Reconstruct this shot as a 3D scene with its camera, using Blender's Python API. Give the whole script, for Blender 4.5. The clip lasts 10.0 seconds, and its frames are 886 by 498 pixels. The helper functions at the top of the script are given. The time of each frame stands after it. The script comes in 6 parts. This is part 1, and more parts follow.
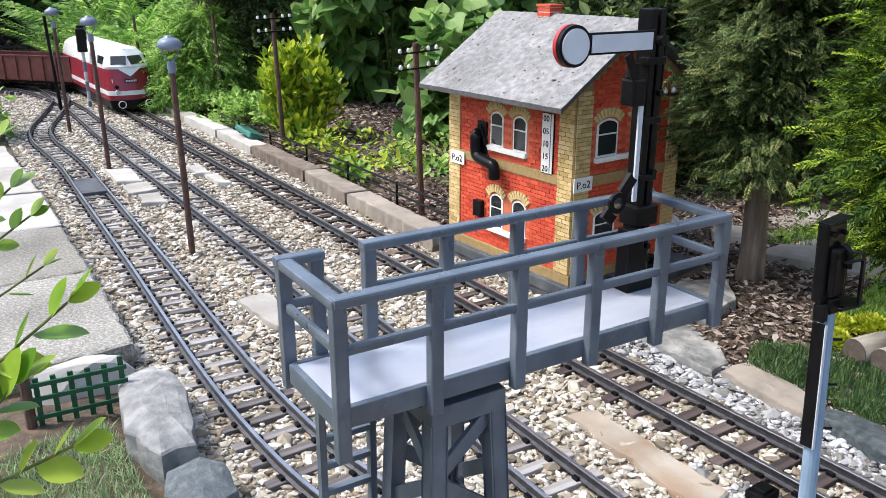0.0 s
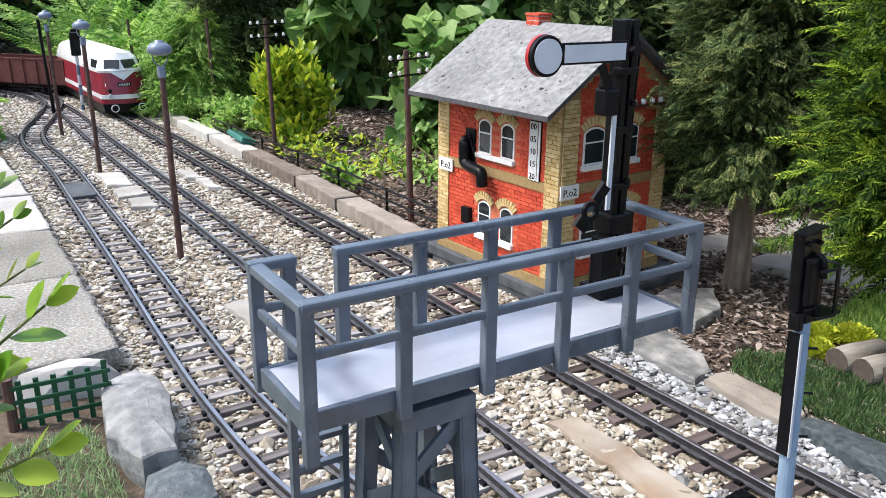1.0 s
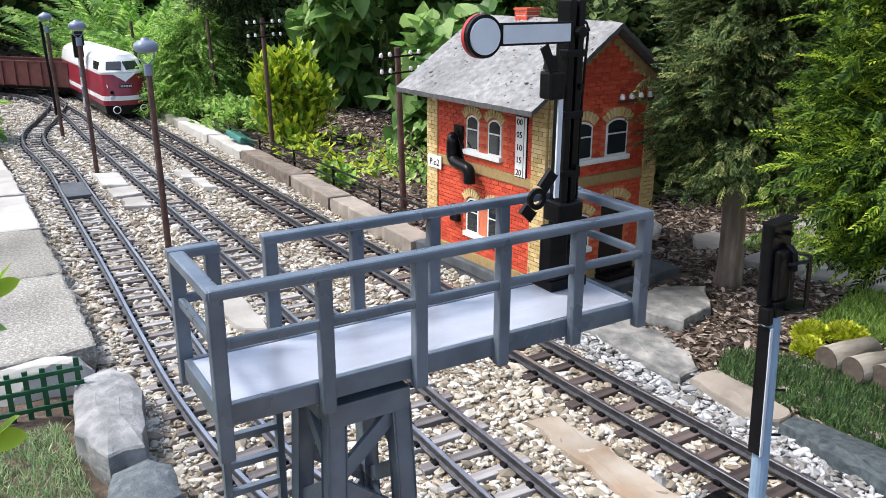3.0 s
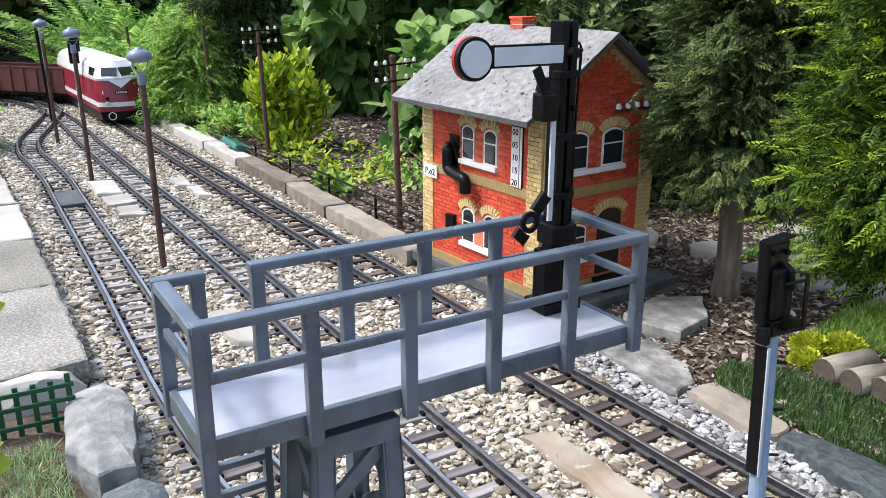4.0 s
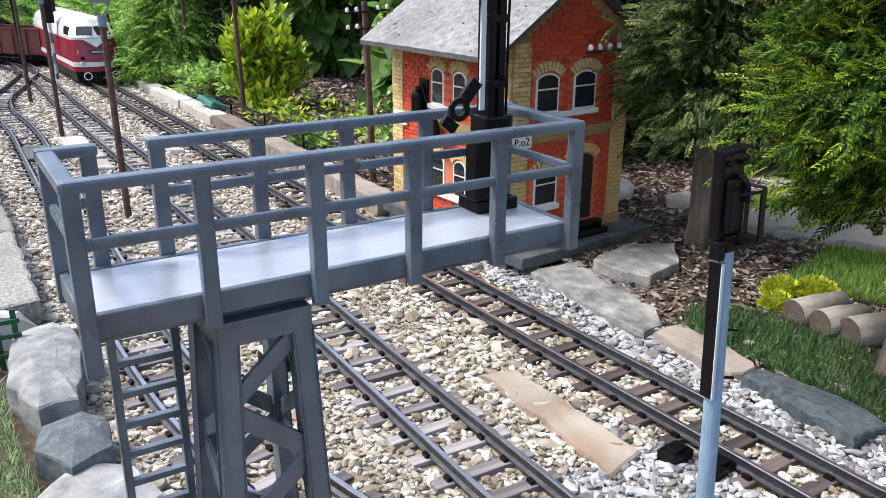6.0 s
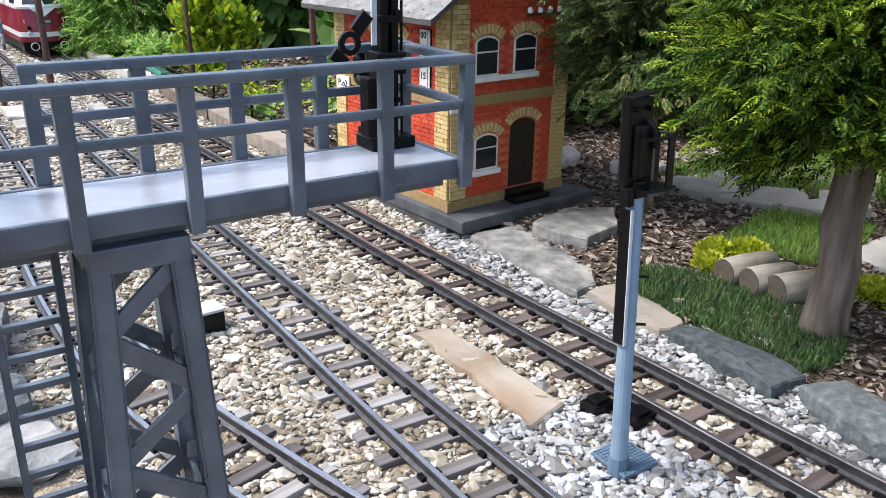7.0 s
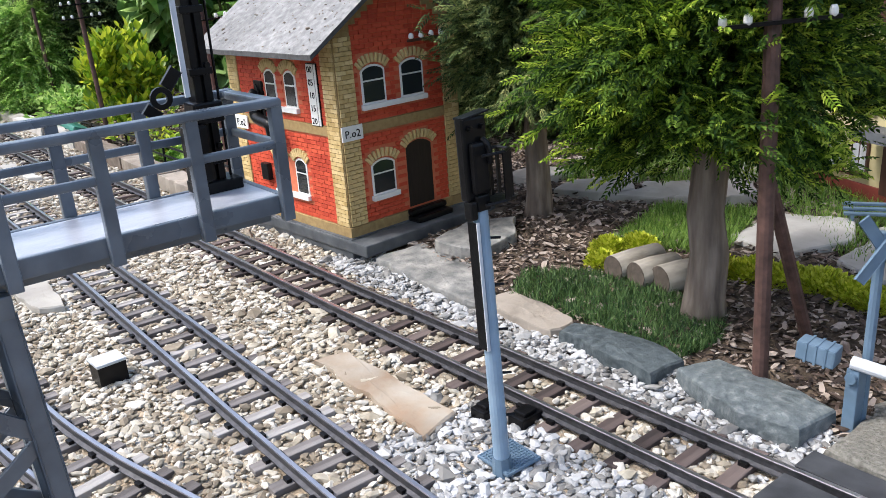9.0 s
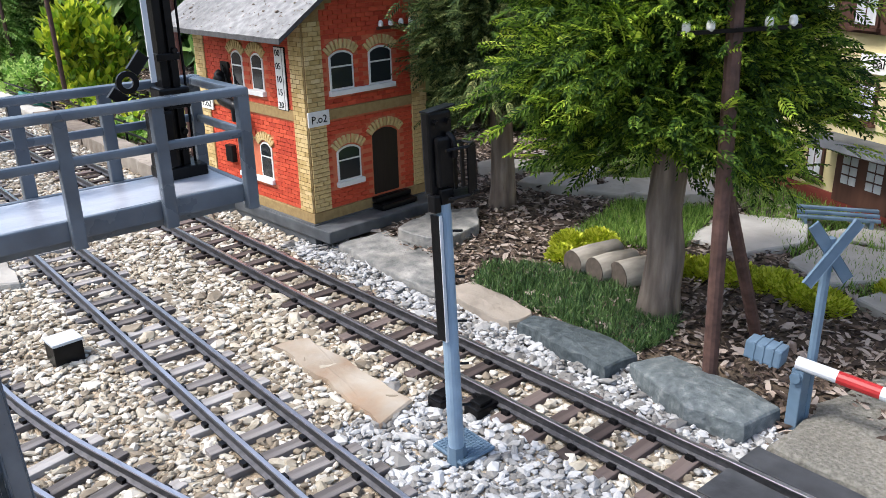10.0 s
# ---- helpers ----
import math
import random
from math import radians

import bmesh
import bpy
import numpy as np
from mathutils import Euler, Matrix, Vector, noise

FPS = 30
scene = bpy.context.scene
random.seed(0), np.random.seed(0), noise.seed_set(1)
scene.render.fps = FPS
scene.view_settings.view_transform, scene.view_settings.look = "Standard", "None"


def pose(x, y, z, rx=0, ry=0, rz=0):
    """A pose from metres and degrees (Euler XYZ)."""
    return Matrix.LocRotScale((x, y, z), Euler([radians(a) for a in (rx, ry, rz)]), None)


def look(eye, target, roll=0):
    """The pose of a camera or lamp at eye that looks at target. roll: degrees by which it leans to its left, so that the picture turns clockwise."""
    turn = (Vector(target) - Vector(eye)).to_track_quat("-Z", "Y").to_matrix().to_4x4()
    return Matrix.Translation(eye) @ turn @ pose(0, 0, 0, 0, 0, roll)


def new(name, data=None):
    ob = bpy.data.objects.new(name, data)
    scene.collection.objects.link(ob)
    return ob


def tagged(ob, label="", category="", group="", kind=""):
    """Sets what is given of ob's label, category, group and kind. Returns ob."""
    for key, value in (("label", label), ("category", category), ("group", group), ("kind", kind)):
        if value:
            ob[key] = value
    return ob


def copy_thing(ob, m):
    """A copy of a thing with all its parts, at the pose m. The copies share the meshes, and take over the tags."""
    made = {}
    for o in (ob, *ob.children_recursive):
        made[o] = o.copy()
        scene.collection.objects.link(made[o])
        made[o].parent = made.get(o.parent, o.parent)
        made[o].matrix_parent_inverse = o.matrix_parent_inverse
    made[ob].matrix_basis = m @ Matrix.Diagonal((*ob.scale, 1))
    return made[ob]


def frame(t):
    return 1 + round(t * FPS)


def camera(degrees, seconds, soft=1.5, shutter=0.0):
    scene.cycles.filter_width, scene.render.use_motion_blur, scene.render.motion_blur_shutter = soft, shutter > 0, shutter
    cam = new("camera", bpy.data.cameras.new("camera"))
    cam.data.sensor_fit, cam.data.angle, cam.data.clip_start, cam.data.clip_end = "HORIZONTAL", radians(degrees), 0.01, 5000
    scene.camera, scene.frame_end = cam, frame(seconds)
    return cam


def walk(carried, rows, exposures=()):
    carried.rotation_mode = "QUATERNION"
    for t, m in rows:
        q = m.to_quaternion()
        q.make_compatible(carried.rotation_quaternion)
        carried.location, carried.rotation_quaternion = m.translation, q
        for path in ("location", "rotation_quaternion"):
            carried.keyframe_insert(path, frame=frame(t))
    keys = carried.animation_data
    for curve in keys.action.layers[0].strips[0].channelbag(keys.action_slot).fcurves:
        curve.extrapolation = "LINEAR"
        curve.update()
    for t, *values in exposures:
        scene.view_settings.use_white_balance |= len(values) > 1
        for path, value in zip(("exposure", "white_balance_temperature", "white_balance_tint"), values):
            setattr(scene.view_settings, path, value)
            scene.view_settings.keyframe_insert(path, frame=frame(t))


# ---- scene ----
cam = camera(56.9, 10.0, soft=0.65)
PATH = [
    (0, (-0.013, 0.002, 0.354), (0.975, 1.619, -0.286), -0.0),
    (0.5, (-0.011, -0.001, 0.356), (0.979, 1.619, -0.276), 0.2),
    (1, (-0.007, -0.005, 0.355), (0.994, 1.61, -0.27), 0.6),
    (1.5, (-0.005, -0.006, 0.353), (0.99, 1.614, -0.27), 0.7),
    (2, (-0.001, -0.009, 0.35), (0.994, 1.617, -0.255), 0.8),
    (2.5, (0.011, -0.013, 0.346), (0.989, 1.618, -0.273), 0.1),
    (3.8, (0.033, -0.009, 0.35), (1.0, 1.63, -0.264), 0.4),
    (4, (0.03, -0.007, 0.353), (1.009, 1.626, -0.26), 0.1),
    (4.5, (0.032, -0.009, 0.361), (1.011, 1.616, -0.27), 0.4),
    (5, (0.036, -0.01, 0.356), (1.022, 1.604, -0.293), 0.5),
    (5.2, (0.042, -0.01, 0.341), (1.035, 1.586, -0.342), 0.9),
    (6.3, (0.062, -0.018, 0.313), (1.047, 1.592, -0.349), 0.3),
    (6.5, (0.067, -0.022, 0.31), (1.065, 1.576, -0.363), 0.3),
    (7, (0.079, -0.034, 0.299), (1.121, 1.519, -0.411), 1.0),
    (7.5, (0.087, -0.044, 0.299), (1.139, 1.509, -0.396), 0.2),
    (8, (0.101, -0.063, 0.298), (1.18, 1.483, -0.371), -2.5),
    (8.5, (0.106, -0.074, 0.299), (1.207, 1.463, -0.352), -3.9),
    (9, (0.111, -0.082, 0.307), (1.248, 1.422, -0.362), -4.0),
    (9.5, (0.111, -0.084, 0.311), (1.298, 1.371, -0.376), -1.7),
    (10, (0.109, -0.086, 0.312), (1.306, 1.352, -0.392), -1.2),
]
walk(cam, [(t, look(eye, target, roll)) for t, eye, target, roll in PATH])

# ---- world and sun ----
SUN_EL, SUN_AZ = radians(55), radians(302)
world = bpy.data.worlds.new("sky")
scene.world = world
world.use_nodes = True
wn = world.node_tree.nodes
sky = wn.new("ShaderNodeTexSky")
sky.sky_type, sky.sun_disc = "NISHITA", False
sky.sun_elevation, sky.sun_rotation = SUN_EL, SUN_AZ
sky.air_density, sky.dust_density, sky.ozone_density = 1.0, 3.0, 1.0
world.node_tree.links.new(sky.outputs[0], wn["Background"].inputs[0])
wn["Background"].inputs[1].default_value = 0.21
sun = new("sun", bpy.data.lights.new("sun", "SUN"))
sun.data.energy, sun.data.angle, sun.data.color = 2.3, radians(12), (1.0, 0.99, 0.985)
sun.matrix_world = look((math.sin(SUN_AZ) * math.cos(SUN_EL) * 5, math.cos(SUN_AZ) * math.cos(SUN_EL) * 5, math.sin(SUN_EL) * 5), (0, 0, 0))
scene.view_settings.exposure = 0.80


# ---- materials ----
def mat(name, cols, rough=0.7, metal=0.0, scale=60.0, bump=0.3, bscale=None, vary=None, spread=0.5, big=0.18, bigscale=6.0,
        leafy=0.0, spec=0.4, stretch=(1, 1, 1), bdist=0.001, coat=0.0):
    """cols: two to four base colours spread by noise; vary: 'island' or 'object' shifts them piece by piece."""
    m = bpy.data.materials.new(name)
    m.use_nodes = True
    n, ln = m.node_tree.nodes, m.node_tree.links.new
    b, out = n["Principled BSDF"], n["Material Output"]
    tc, mp = n.new("ShaderNodeTexCoord"), n.new("ShaderNodeMapping")
    mp.inputs["Scale"].default_value = stretch
    ln(tc.outputs["Object"], mp.inputs[0])
    fine, large, bn = (n.new("ShaderNodeTexNoise") for _ in range(3))
    for k, s in ((fine, scale), (large, bigscale), (bn, bscale or scale * 2.5)):
        k.inputs["Scale"].default_value, k.inputs["Detail"].default_value = s, 6
        ln(mp.outputs[0], k.inputs[0])
    ramp = n.new("ShaderNodeValToRGB")
    el = ramp.color_ramp.elements
    while len(el) < len(cols):
        el.new(0.5)
    for i, c in enumerate(cols):
        el[i].position, el[i].color = 0.28 + 0.44 * i / max(1, len(cols) - 1), (*c, 1)
    fac = fine.outputs[0]
    if vary:
        r = n.new("ShaderNodeNewGeometry").outputs["Random Per Island"] if vary == "island" else n.new("ShaderNodeObjectInfo").outputs["Random"]
        mr = n.new("ShaderNodeMapRange")
        mr.inputs["To Min"].default_value, mr.inputs["To Max"].default_value = 0.5 - spread, 0.5 + spread
        ln(r, mr.inputs[0])
        ad = n.new("ShaderNodeMath")
        ad.operation = "MULTIPLY_ADD"
        ln(fine.outputs[0], ad.inputs[0])
        ad.inputs[1].default_value = 0.6
        sb = n.new("ShaderNodeMath")
        sb.operation = "SUBTRACT"
        ln(mr.outputs[0], sb.inputs[0])
        sb.inputs[1].default_value = 0.3
        ln(sb.outputs[0], ad.inputs[2])
        fac = ad.outputs[0]
    ln(fac, ramp.inputs[0])
    mv, mx = n.new("ShaderNodeMapRange"), n.new("ShaderNodeMixRGB")
    mv.inputs["From Min"].default_value, mv.inputs["From Max"].default_value = 0.3, 0.7
    mv.inputs["To Min"].default_value, mv.inputs["To Max"].default_value = 1 - big, 1 + big * 0.6
    ln(large.outputs[0], mv.inputs[0])
    mx.blend_type, mx.inputs[0].default_value = "MULTIPLY", 1
    ln(ramp.outputs[0], mx.inputs[1])
    ln(mv.outputs[0], mx.inputs[2])
    ln(mx.outputs[0], b.inputs["Base Color"])
    rr = n.new("ShaderNodeMapRange")
    rr.inputs["To Min"].default_value, rr.inputs["To Max"].default_value = max(0.03, rough - 0.12), min(1, rough + 0.12)
    ln(large.outputs[0], rr.inputs[0])
    ln(rr.outputs[0], b.inputs["Roughness"])
    b.inputs["Metallic"].default_value, b.inputs["Specular IOR Level"].default_value = metal, spec
    b.inputs["Coat Weight"].default_value = coat
    if bump:
        bp = n.new("ShaderNodeBump")
        bp.inputs["Strength"].default_value, bp.inputs["Distance"].default_value = bump, bdist
        ln(bn.outputs[0], bp.inputs["Height"])
        ln(bp.outputs[0], b.inputs["Normal"])
    if leafy:
        tr, ms = n.new("ShaderNodeBsdfTranslucent"), n.new("ShaderNodeMixShader")
        ln(mx.outputs[0], tr.inputs[0])
        ms.inputs[0].default_value = leafy
        ln(b.outputs[0], ms.inputs[1])
        ln(tr.outputs[0], ms.inputs[2])
        ln(ms.outputs[0], out.inputs[0])
    return m


M_SOIL = mat("soil", [(0.04, 0.028, 0.019), (0.095, 0.069, 0.047), (0.16, 0.122, 0.085)], 0.95, scale=90, bump=0.8, big=0.3, bdist=0.003)
M_BED = mat("ballast_bed", [(0.2, 0.15, 0.1), (0.36, 0.29, 0.21), (0.5, 0.43, 0.33)], 0.95, scale=160, bump=0.9, bdist=0.003)
M_PEB = mat("ballast", [(0.2, 0.165, 0.12), (0.31, 0.272, 0.205), (0.41, 0.372, 0.3), (0.52, 0.49, 0.43)], 0.75, scale=120, bump=0.3, vary="island", spread=0.42, bigscale=9, big=0.14)
M_PEBW = mat("white_ballast", [(0.17, 0.165, 0.155), (0.26, 0.26, 0.253), (0.335, 0.337, 0.335), (0.42, 0.424, 0.428)], 0.7, scale=120, bump=0.3, vary="island", spread=0.4)
M_MULCH = mat("mulch", [(0.036, 0.024, 0.018), (0.095, 0.064, 0.047), (0.18, 0.13, 0.1), (0.36, 0.3, 0.255)], 0.9, scale=120, bump=0.4, vary="island", spread=0.42)
M_RAIL = mat("rail_steel", [(0.05, 0.05, 0.055), (0.1, 0.1, 0.11)], 0.42, 0.55, scale=200, bump=0.15)
M_RAILTOP = mat("rail_head", [(0.36, 0.36, 0.38), (0.55, 0.55, 0.57)], 0.3, 0.9, scale=300, bump=0.1, stretch=(1, 0.1, 1))
M_SLEEP = mat("sleeper_grey", [(0.09, 0.08, 0.078), (0.2, 0.185, 0.18), (0.34, 0.325, 0.315)], 0.85, scale=90, bump=0.9, bscale=160, stretch=(0.12, 1.6, 1), vary="object", spread=0.25, bdist=0.0015)
M_SLEEPD = mat("sleeper_brown", [(0.03, 0.022, 0.02), (0.075, 0.055, 0.05), (0.13, 0.1, 0.09)], 0.75, scale=90, bump=0.7, bscale=160, stretch=(0.12, 1.6, 1), vary="object", spread=0.25)
M_GREY = mat("grey_paint", [(0.065, 0.082, 0.105), (0.09, 0.112, 0.14), (0.12, 0.145, 0.175)], 0.3, scale=70, bump=0.3, bscale=140, big=0.2, bigscale=30, spec=0.6)
M_FLOOR = mat("platform_paint", [(0.3, 0.32, 0.37), (0.38, 0.40, 0.45), (0.46, 0.48, 0.53)], 0.24, scale=22, bump=0.8, bscale=75, big=0.12, bigscale=25, stretch=(0.5, 1, 1), spec=0.6)
M_BLACK = mat("black_metal", [(0.003, 0.003, 0.0035), (0.008, 0.008, 0.009)], 0.32, 0.0, scale=120, bump=0.2, spec=0.16)
M_SIGNALW = mat("signal_white", [(0.5, 0.53, 0.57), (0.58, 0.61, 0.64)], 0.4, scale=90, bump=0.1)
M_SIGNALR = mat("signal_red", [(0.33, 0.018, 0.02), (0.42, 0.026, 0.028)], 0.45, scale=90, bump=0.1)
M_POLE = mat("pale_blue_paint", [(0.19, 0.28, 0.38), (0.25, 0.34, 0.44)], 0.45, scale=60, bump=0.2, big=0.15, bigscale=40)
M_BLUEGREY = mat("blue_grey_paint", [(0.085, 0.14, 0.2), (0.13, 0.195, 0.265)], 0.5, scale=60, bump=0.25, big=0.2, bigscale=40)
M_RED = mat("red_brick", [(0.42, 0.045, 0.02), (0.52, 0.065, 0.028), (0.6, 0.09, 0.04)], 0.75, scale=180, bump=0.5, vary="island", spread=0.2, bdist=0.0006)
M_REDM = mat("red_mortar", [(0.52, 0.13, 0.065), (0.6, 0.18, 0.09)], 0.85, scale=180, bump=0.3)
M_YEL = mat("yellow_brick", [(0.42, 0.29, 0.11), (0.54, 0.39, 0.17), (0.64, 0.49, 0.25)], 0.75, scale=180, bump=0.5, vary="island", spread=0.2, bdist=0.0006)
M_YELM = mat("yellow_mortar", [(0.26, 0.17, 0.07), (0.36, 0.25, 0.11)], 0.85, scale=180, bump=0.3)
M_ROOF = mat("roof_slate", [(0.15, 0.15, 0.15), (0.21, 0.21, 0.208), (0.29, 0.288, 0.28)], 0.85, scale=130, bump=0.9, bscale=320, big=0.25, bigscale=14, bdist=0.0015)
M_ROOFE = mat("roof_edge", [(0.05, 0.05, 0.052), (0.1, 0.1, 0.1)], 0.8, scale=150, bump=0.6)
M_WHITE = mat("white_paint", [(0.7, 0.69, 0.66), (0.8, 0.79, 0.77)], 0.5, scale=120, bump=0.15)
M_DARK = mat("dark_interior", [(0.012, 0.011, 0.01), (0.03, 0.026, 0.022)], 0.6, scale=80, bump=0.1)
M_DOOR = mat("door_brown", [(0.008, 0.005, 0.004), (0.018, 0.011, 0.009)], 0.55, scale=90, bump=0.3, stretch=(3, 3, 0.4))
M_PLATE = mat("dark_slate_plate", [(0.045, 0.05, 0.056), (0.075, 0.082, 0.09), (0.11, 0.118, 0.125)], 0.55, scale=50, bump=0.4)
M_PANEL = mat("crossing_panel", [(0.022, 0.024, 0.028), (0.04, 0.043, 0.048), (0.06, 0.064, 0.07)], 0.6, scale=60, bump=0.4)
M_STONE = mat("grey_slate", [(0.18, 0.185, 0.185), (0.3, 0.3, 0.295), (0.42, 0.41, 0.39), (0.54, 0.52, 0.49)], 0.8, scale=70, bump=1.0, bscale=150, vary="object", spread=0.25, big=0.25, bigscale=12, bdist=0.002)
M_STONEB = mat("blue_slate", [(0.035, 0.047, 0.052), (0.075, 0.092, 0.1), (0.125, 0.145, 0.15), (0.25, 0.27, 0.27)], 0.6, scale=160, bump=1.0, bscale=170, vary="object", spread=0.2, big=0.2, bigscale=12, bdist=0.002)
M_SLATE = mat("mid_grey_slate", [(0.10, 0.105, 0.105), (0.17, 0.172, 0.165), (0.25, 0.245, 0.23), (0.33, 0.32, 0.295)], 0.75, scale=60, bump=1.0, bscale=170, big=0.3, bigscale=14, bdist=0.002)
M_SAND = mat("sandstone", [(0.29, 0.185, 0.115), (0.31, 0.255, 0.195), (0.35, 0.32, 0.275)], 0.8, scale=26, bump=0.8, bscale=110, big=0.3, bigscale=15, bdist=0.0015)
M_PALE = mat("pale_stone", [(0.27, 0.255, 0.225), (0.37, 0.352, 0.318), (0.47, 0.455, 0.425)], 0.8, scale=25, bump=0.7, bscale=70, vary="object", spread=0.25, big=0.2, bdist=0.002)
M_CONC = mat("exposed_concrete", [(0.09, 0.085, 0.068), (0.17, 0.162, 0.137), (0.25, 0.24, 0.21), (0.45, 0.435, 0.41)], 0.85, scale=330, bump=0.9, bscale=420, vary="object", spread=0.12, big=0.35, bigscale=9, bdist=0.002)
M_KERB = mat("kerb_stone", [(0.12, 0.092, 0.073), (0.2, 0.165, 0.132), (0.28, 0.245, 0.205)], 0.85, scale=60, bump=0.7, vary="object", spread=0.25, big=0.3, bigscale=14, bdist=0.002)
M_BARK = mat("bark", [(0.09, 0.068, 0.053), (0.185, 0.147, 0.12), (0.3, 0.25, 0.205)], 0.9, scale=70, bump=1.0, bscale=110, stretch=(1.6, 1.6, 0.25), big=0.25, bigscale=20, bdist=0.003)
M_LOG = mat("log_bark", [(0.17, 0.15, 0.12), (0.28, 0.255, 0.215), (0.37, 0.345, 0.3)], 0.9, scale=90, bump=0.8, stretch=(1, 0.3, 1), bdist=0.0015)
M_LOGEND = mat("log_end", [(0.05, 0.04, 0.032), (0.11, 0.088, 0.07)], 0.9, scale=120, bump=0.6)
M_RUST = mat("rusty_post", [(0.05, 0.026, 0.02), (0.085, 0.045, 0.036), (0.13, 0.07, 0.055)], 0.7, scale=120, bump=0.5, big=0.2, bigscale=25)
M_LAMP = mat("lamp_shade", [(0.16, 0.2, 0.27), (0.22, 0.26, 0.34)], 0.4, scale=60, bump=0.1)
M_GREENP = mat("green_paint", [(0.008, 0.06, 0.025), (0.015, 0.1, 0.045)], 0.5, scale=90, bump=0.3)
M_TEAL = mat("teal_plastic", [(0.03, 0.15, 0.12), (0.05, 0.2, 0.16)], 0.45, scale=60, bump=0.1)
M_LOCO = mat("loco_red", [(0.2, 0.012, 0.025), (0.26, 0.018, 0.035)], 0.35, scale=40, bump=0.05, big=0.1, coat=0.3)
M_LOCOW = mat("loco_white", [(0.72, 0.73, 0.74), (0.8, 0.8, 0.8)], 0.35, scale=40, bump=0.05, coat=0.3)
M_WAGON = mat("wagon_brown", [(0.09, 0.028, 0.024), (0.13, 0.042, 0.035)], 0.6, scale=60, bump=0.3)
M_WAGONB = mat("wagon_blue", [(0.2, 0.33, 0.42), (0.27, 0.42, 0.5)], 0.6, scale=60, bump=0.3)
M_CREAM = mat("cream_render", [(0.55, 0.47, 0.25), (0.62, 0.54, 0.31)], 0.8, scale=90, bump=0.3, big=0.1)
M_PLINTH = mat("oxblood_plinth", [(0.16, 0.03, 0.02), (0.22, 0.045, 0.03)], 0.7, scale=90, bump=0.3)
M_WOODB = mat("brown_wood", [(0.05, 0.022, 0.015), (0.1, 0.045, 0.03)], 0.6, scale=60, bump=0.4, stretch=(1, 1, 0.2))
M_CURT = mat("net_curtain", [(0.4, 0.42, 0.44), (0.6, 0.62, 0.63)], 0.7, scale=120, bump=0.2, stretch=(1, 1, 0.1))
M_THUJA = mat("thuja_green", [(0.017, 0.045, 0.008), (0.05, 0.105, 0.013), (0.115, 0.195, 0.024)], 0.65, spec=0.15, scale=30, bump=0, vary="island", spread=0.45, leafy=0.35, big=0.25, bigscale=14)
# Brighter copy of the thuja green: light on the crown's outside, put into colour.
M_TIPS = mat("thuja_lit_tips", [(0.14, 0.25, 0.02), (0.27, 0.4, 0.035), (0.44, 0.55, 0.07)], 0.6, spec=0.2, scale=30, bump=0, vary="island", spread=0.45, leafy=0.4, big=0.25, bigscale=14)
M_CYPTIPS = mat("cypress_olive_tips", [(0.11, 0.15, 0.05), (0.2, 0.25, 0.08), (0.32, 0.34, 0.13)], 0.65, spec=0.15, scale=30, bump=0, vary="island", spread=0.45, leafy=0.35, big=0.2)
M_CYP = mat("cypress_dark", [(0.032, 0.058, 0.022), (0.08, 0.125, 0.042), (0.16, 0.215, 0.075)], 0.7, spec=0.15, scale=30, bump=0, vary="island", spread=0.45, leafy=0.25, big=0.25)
M_LEAF = mat("vine_leaf", [(0.07, 0.17, 0.035), (0.16, 0.32, 0.075), (0.32, 0.48, 0.15)], 0.45, scale=40, bump=0.15, vary="island", spread=0.45, leafy=0.48)
M_LAUREL = mat("laurel_leaf", [(0.14, 0.26, 0.02), (0.34, 0.48, 0.03), (0.6, 0.66, 0.06)], 0.35, scale=40, bump=0.1, vary="island", spread=0.45, leafy=0.4)
M_FERN = mat("fern_leaf", [(0.12, 0.27, 0.04), (0.26, 0.46, 0.085), (0.44, 0.62, 0.17)], 0.55, scale=40, bump=0, vary="island", spread=0.4, leafy=0.5)
M_BOX = mat("box_leaf", [(0.11, 0.24, 0.02), (0.23, 0.39, 0.035), (0.4, 0.53, 0.07)], 0.35, scale=60, bump=0.1, vary="island", spread=0.35, leafy=0.45)
M_GRASS = mat("turf_green", [(0.03, 0.075, 0.022), (0.07, 0.14, 0.04), (0.13, 0.22, 0.07)], 0.6, scale=40, bump=0, vary="island", spread=0.4, leafy=0.25)
M_GRASSP = mat("pale_turf", [(0.17, 0.27, 0.11), (0.3, 0.42, 0.19), (0.46, 0.58, 0.31)], 0.6, scale=40, bump=0, vary="island", spread=0.4, leafy=0.3)
M_LAWN = mat("lawn_green", [(0.1, 0.2, 0.03), (0.17, 0.3, 0.05), (0.28, 0.42, 0.09)], 0.6, scale=40, bump=0, vary="island", spread=0.4, leafy=0.3)
M_SEDUM = mat("sedum_yellow", [(0.32, 0.4, 0.02), (0.52, 0.58, 0.04), (0.68, 0.7, 0.1)], 0.5, scale=60, bump=0, vary="island", spread=0.4, leafy=0.3)
M_BRONZE = mat("bronze_leaf", [(0.1, 0.06, 0.02), (0.22, 0.15, 0.04), (0.3, 0.26, 0.07)], 0.5, scale=40, bump=0, vary="island", spread=0.4, leafy=0.35)
M_STEM = mat("twig", [(0.09, 0.1, 0.03), (0.16, 0.18, 0.05)], 0.7, scale=80, bump=0.2)

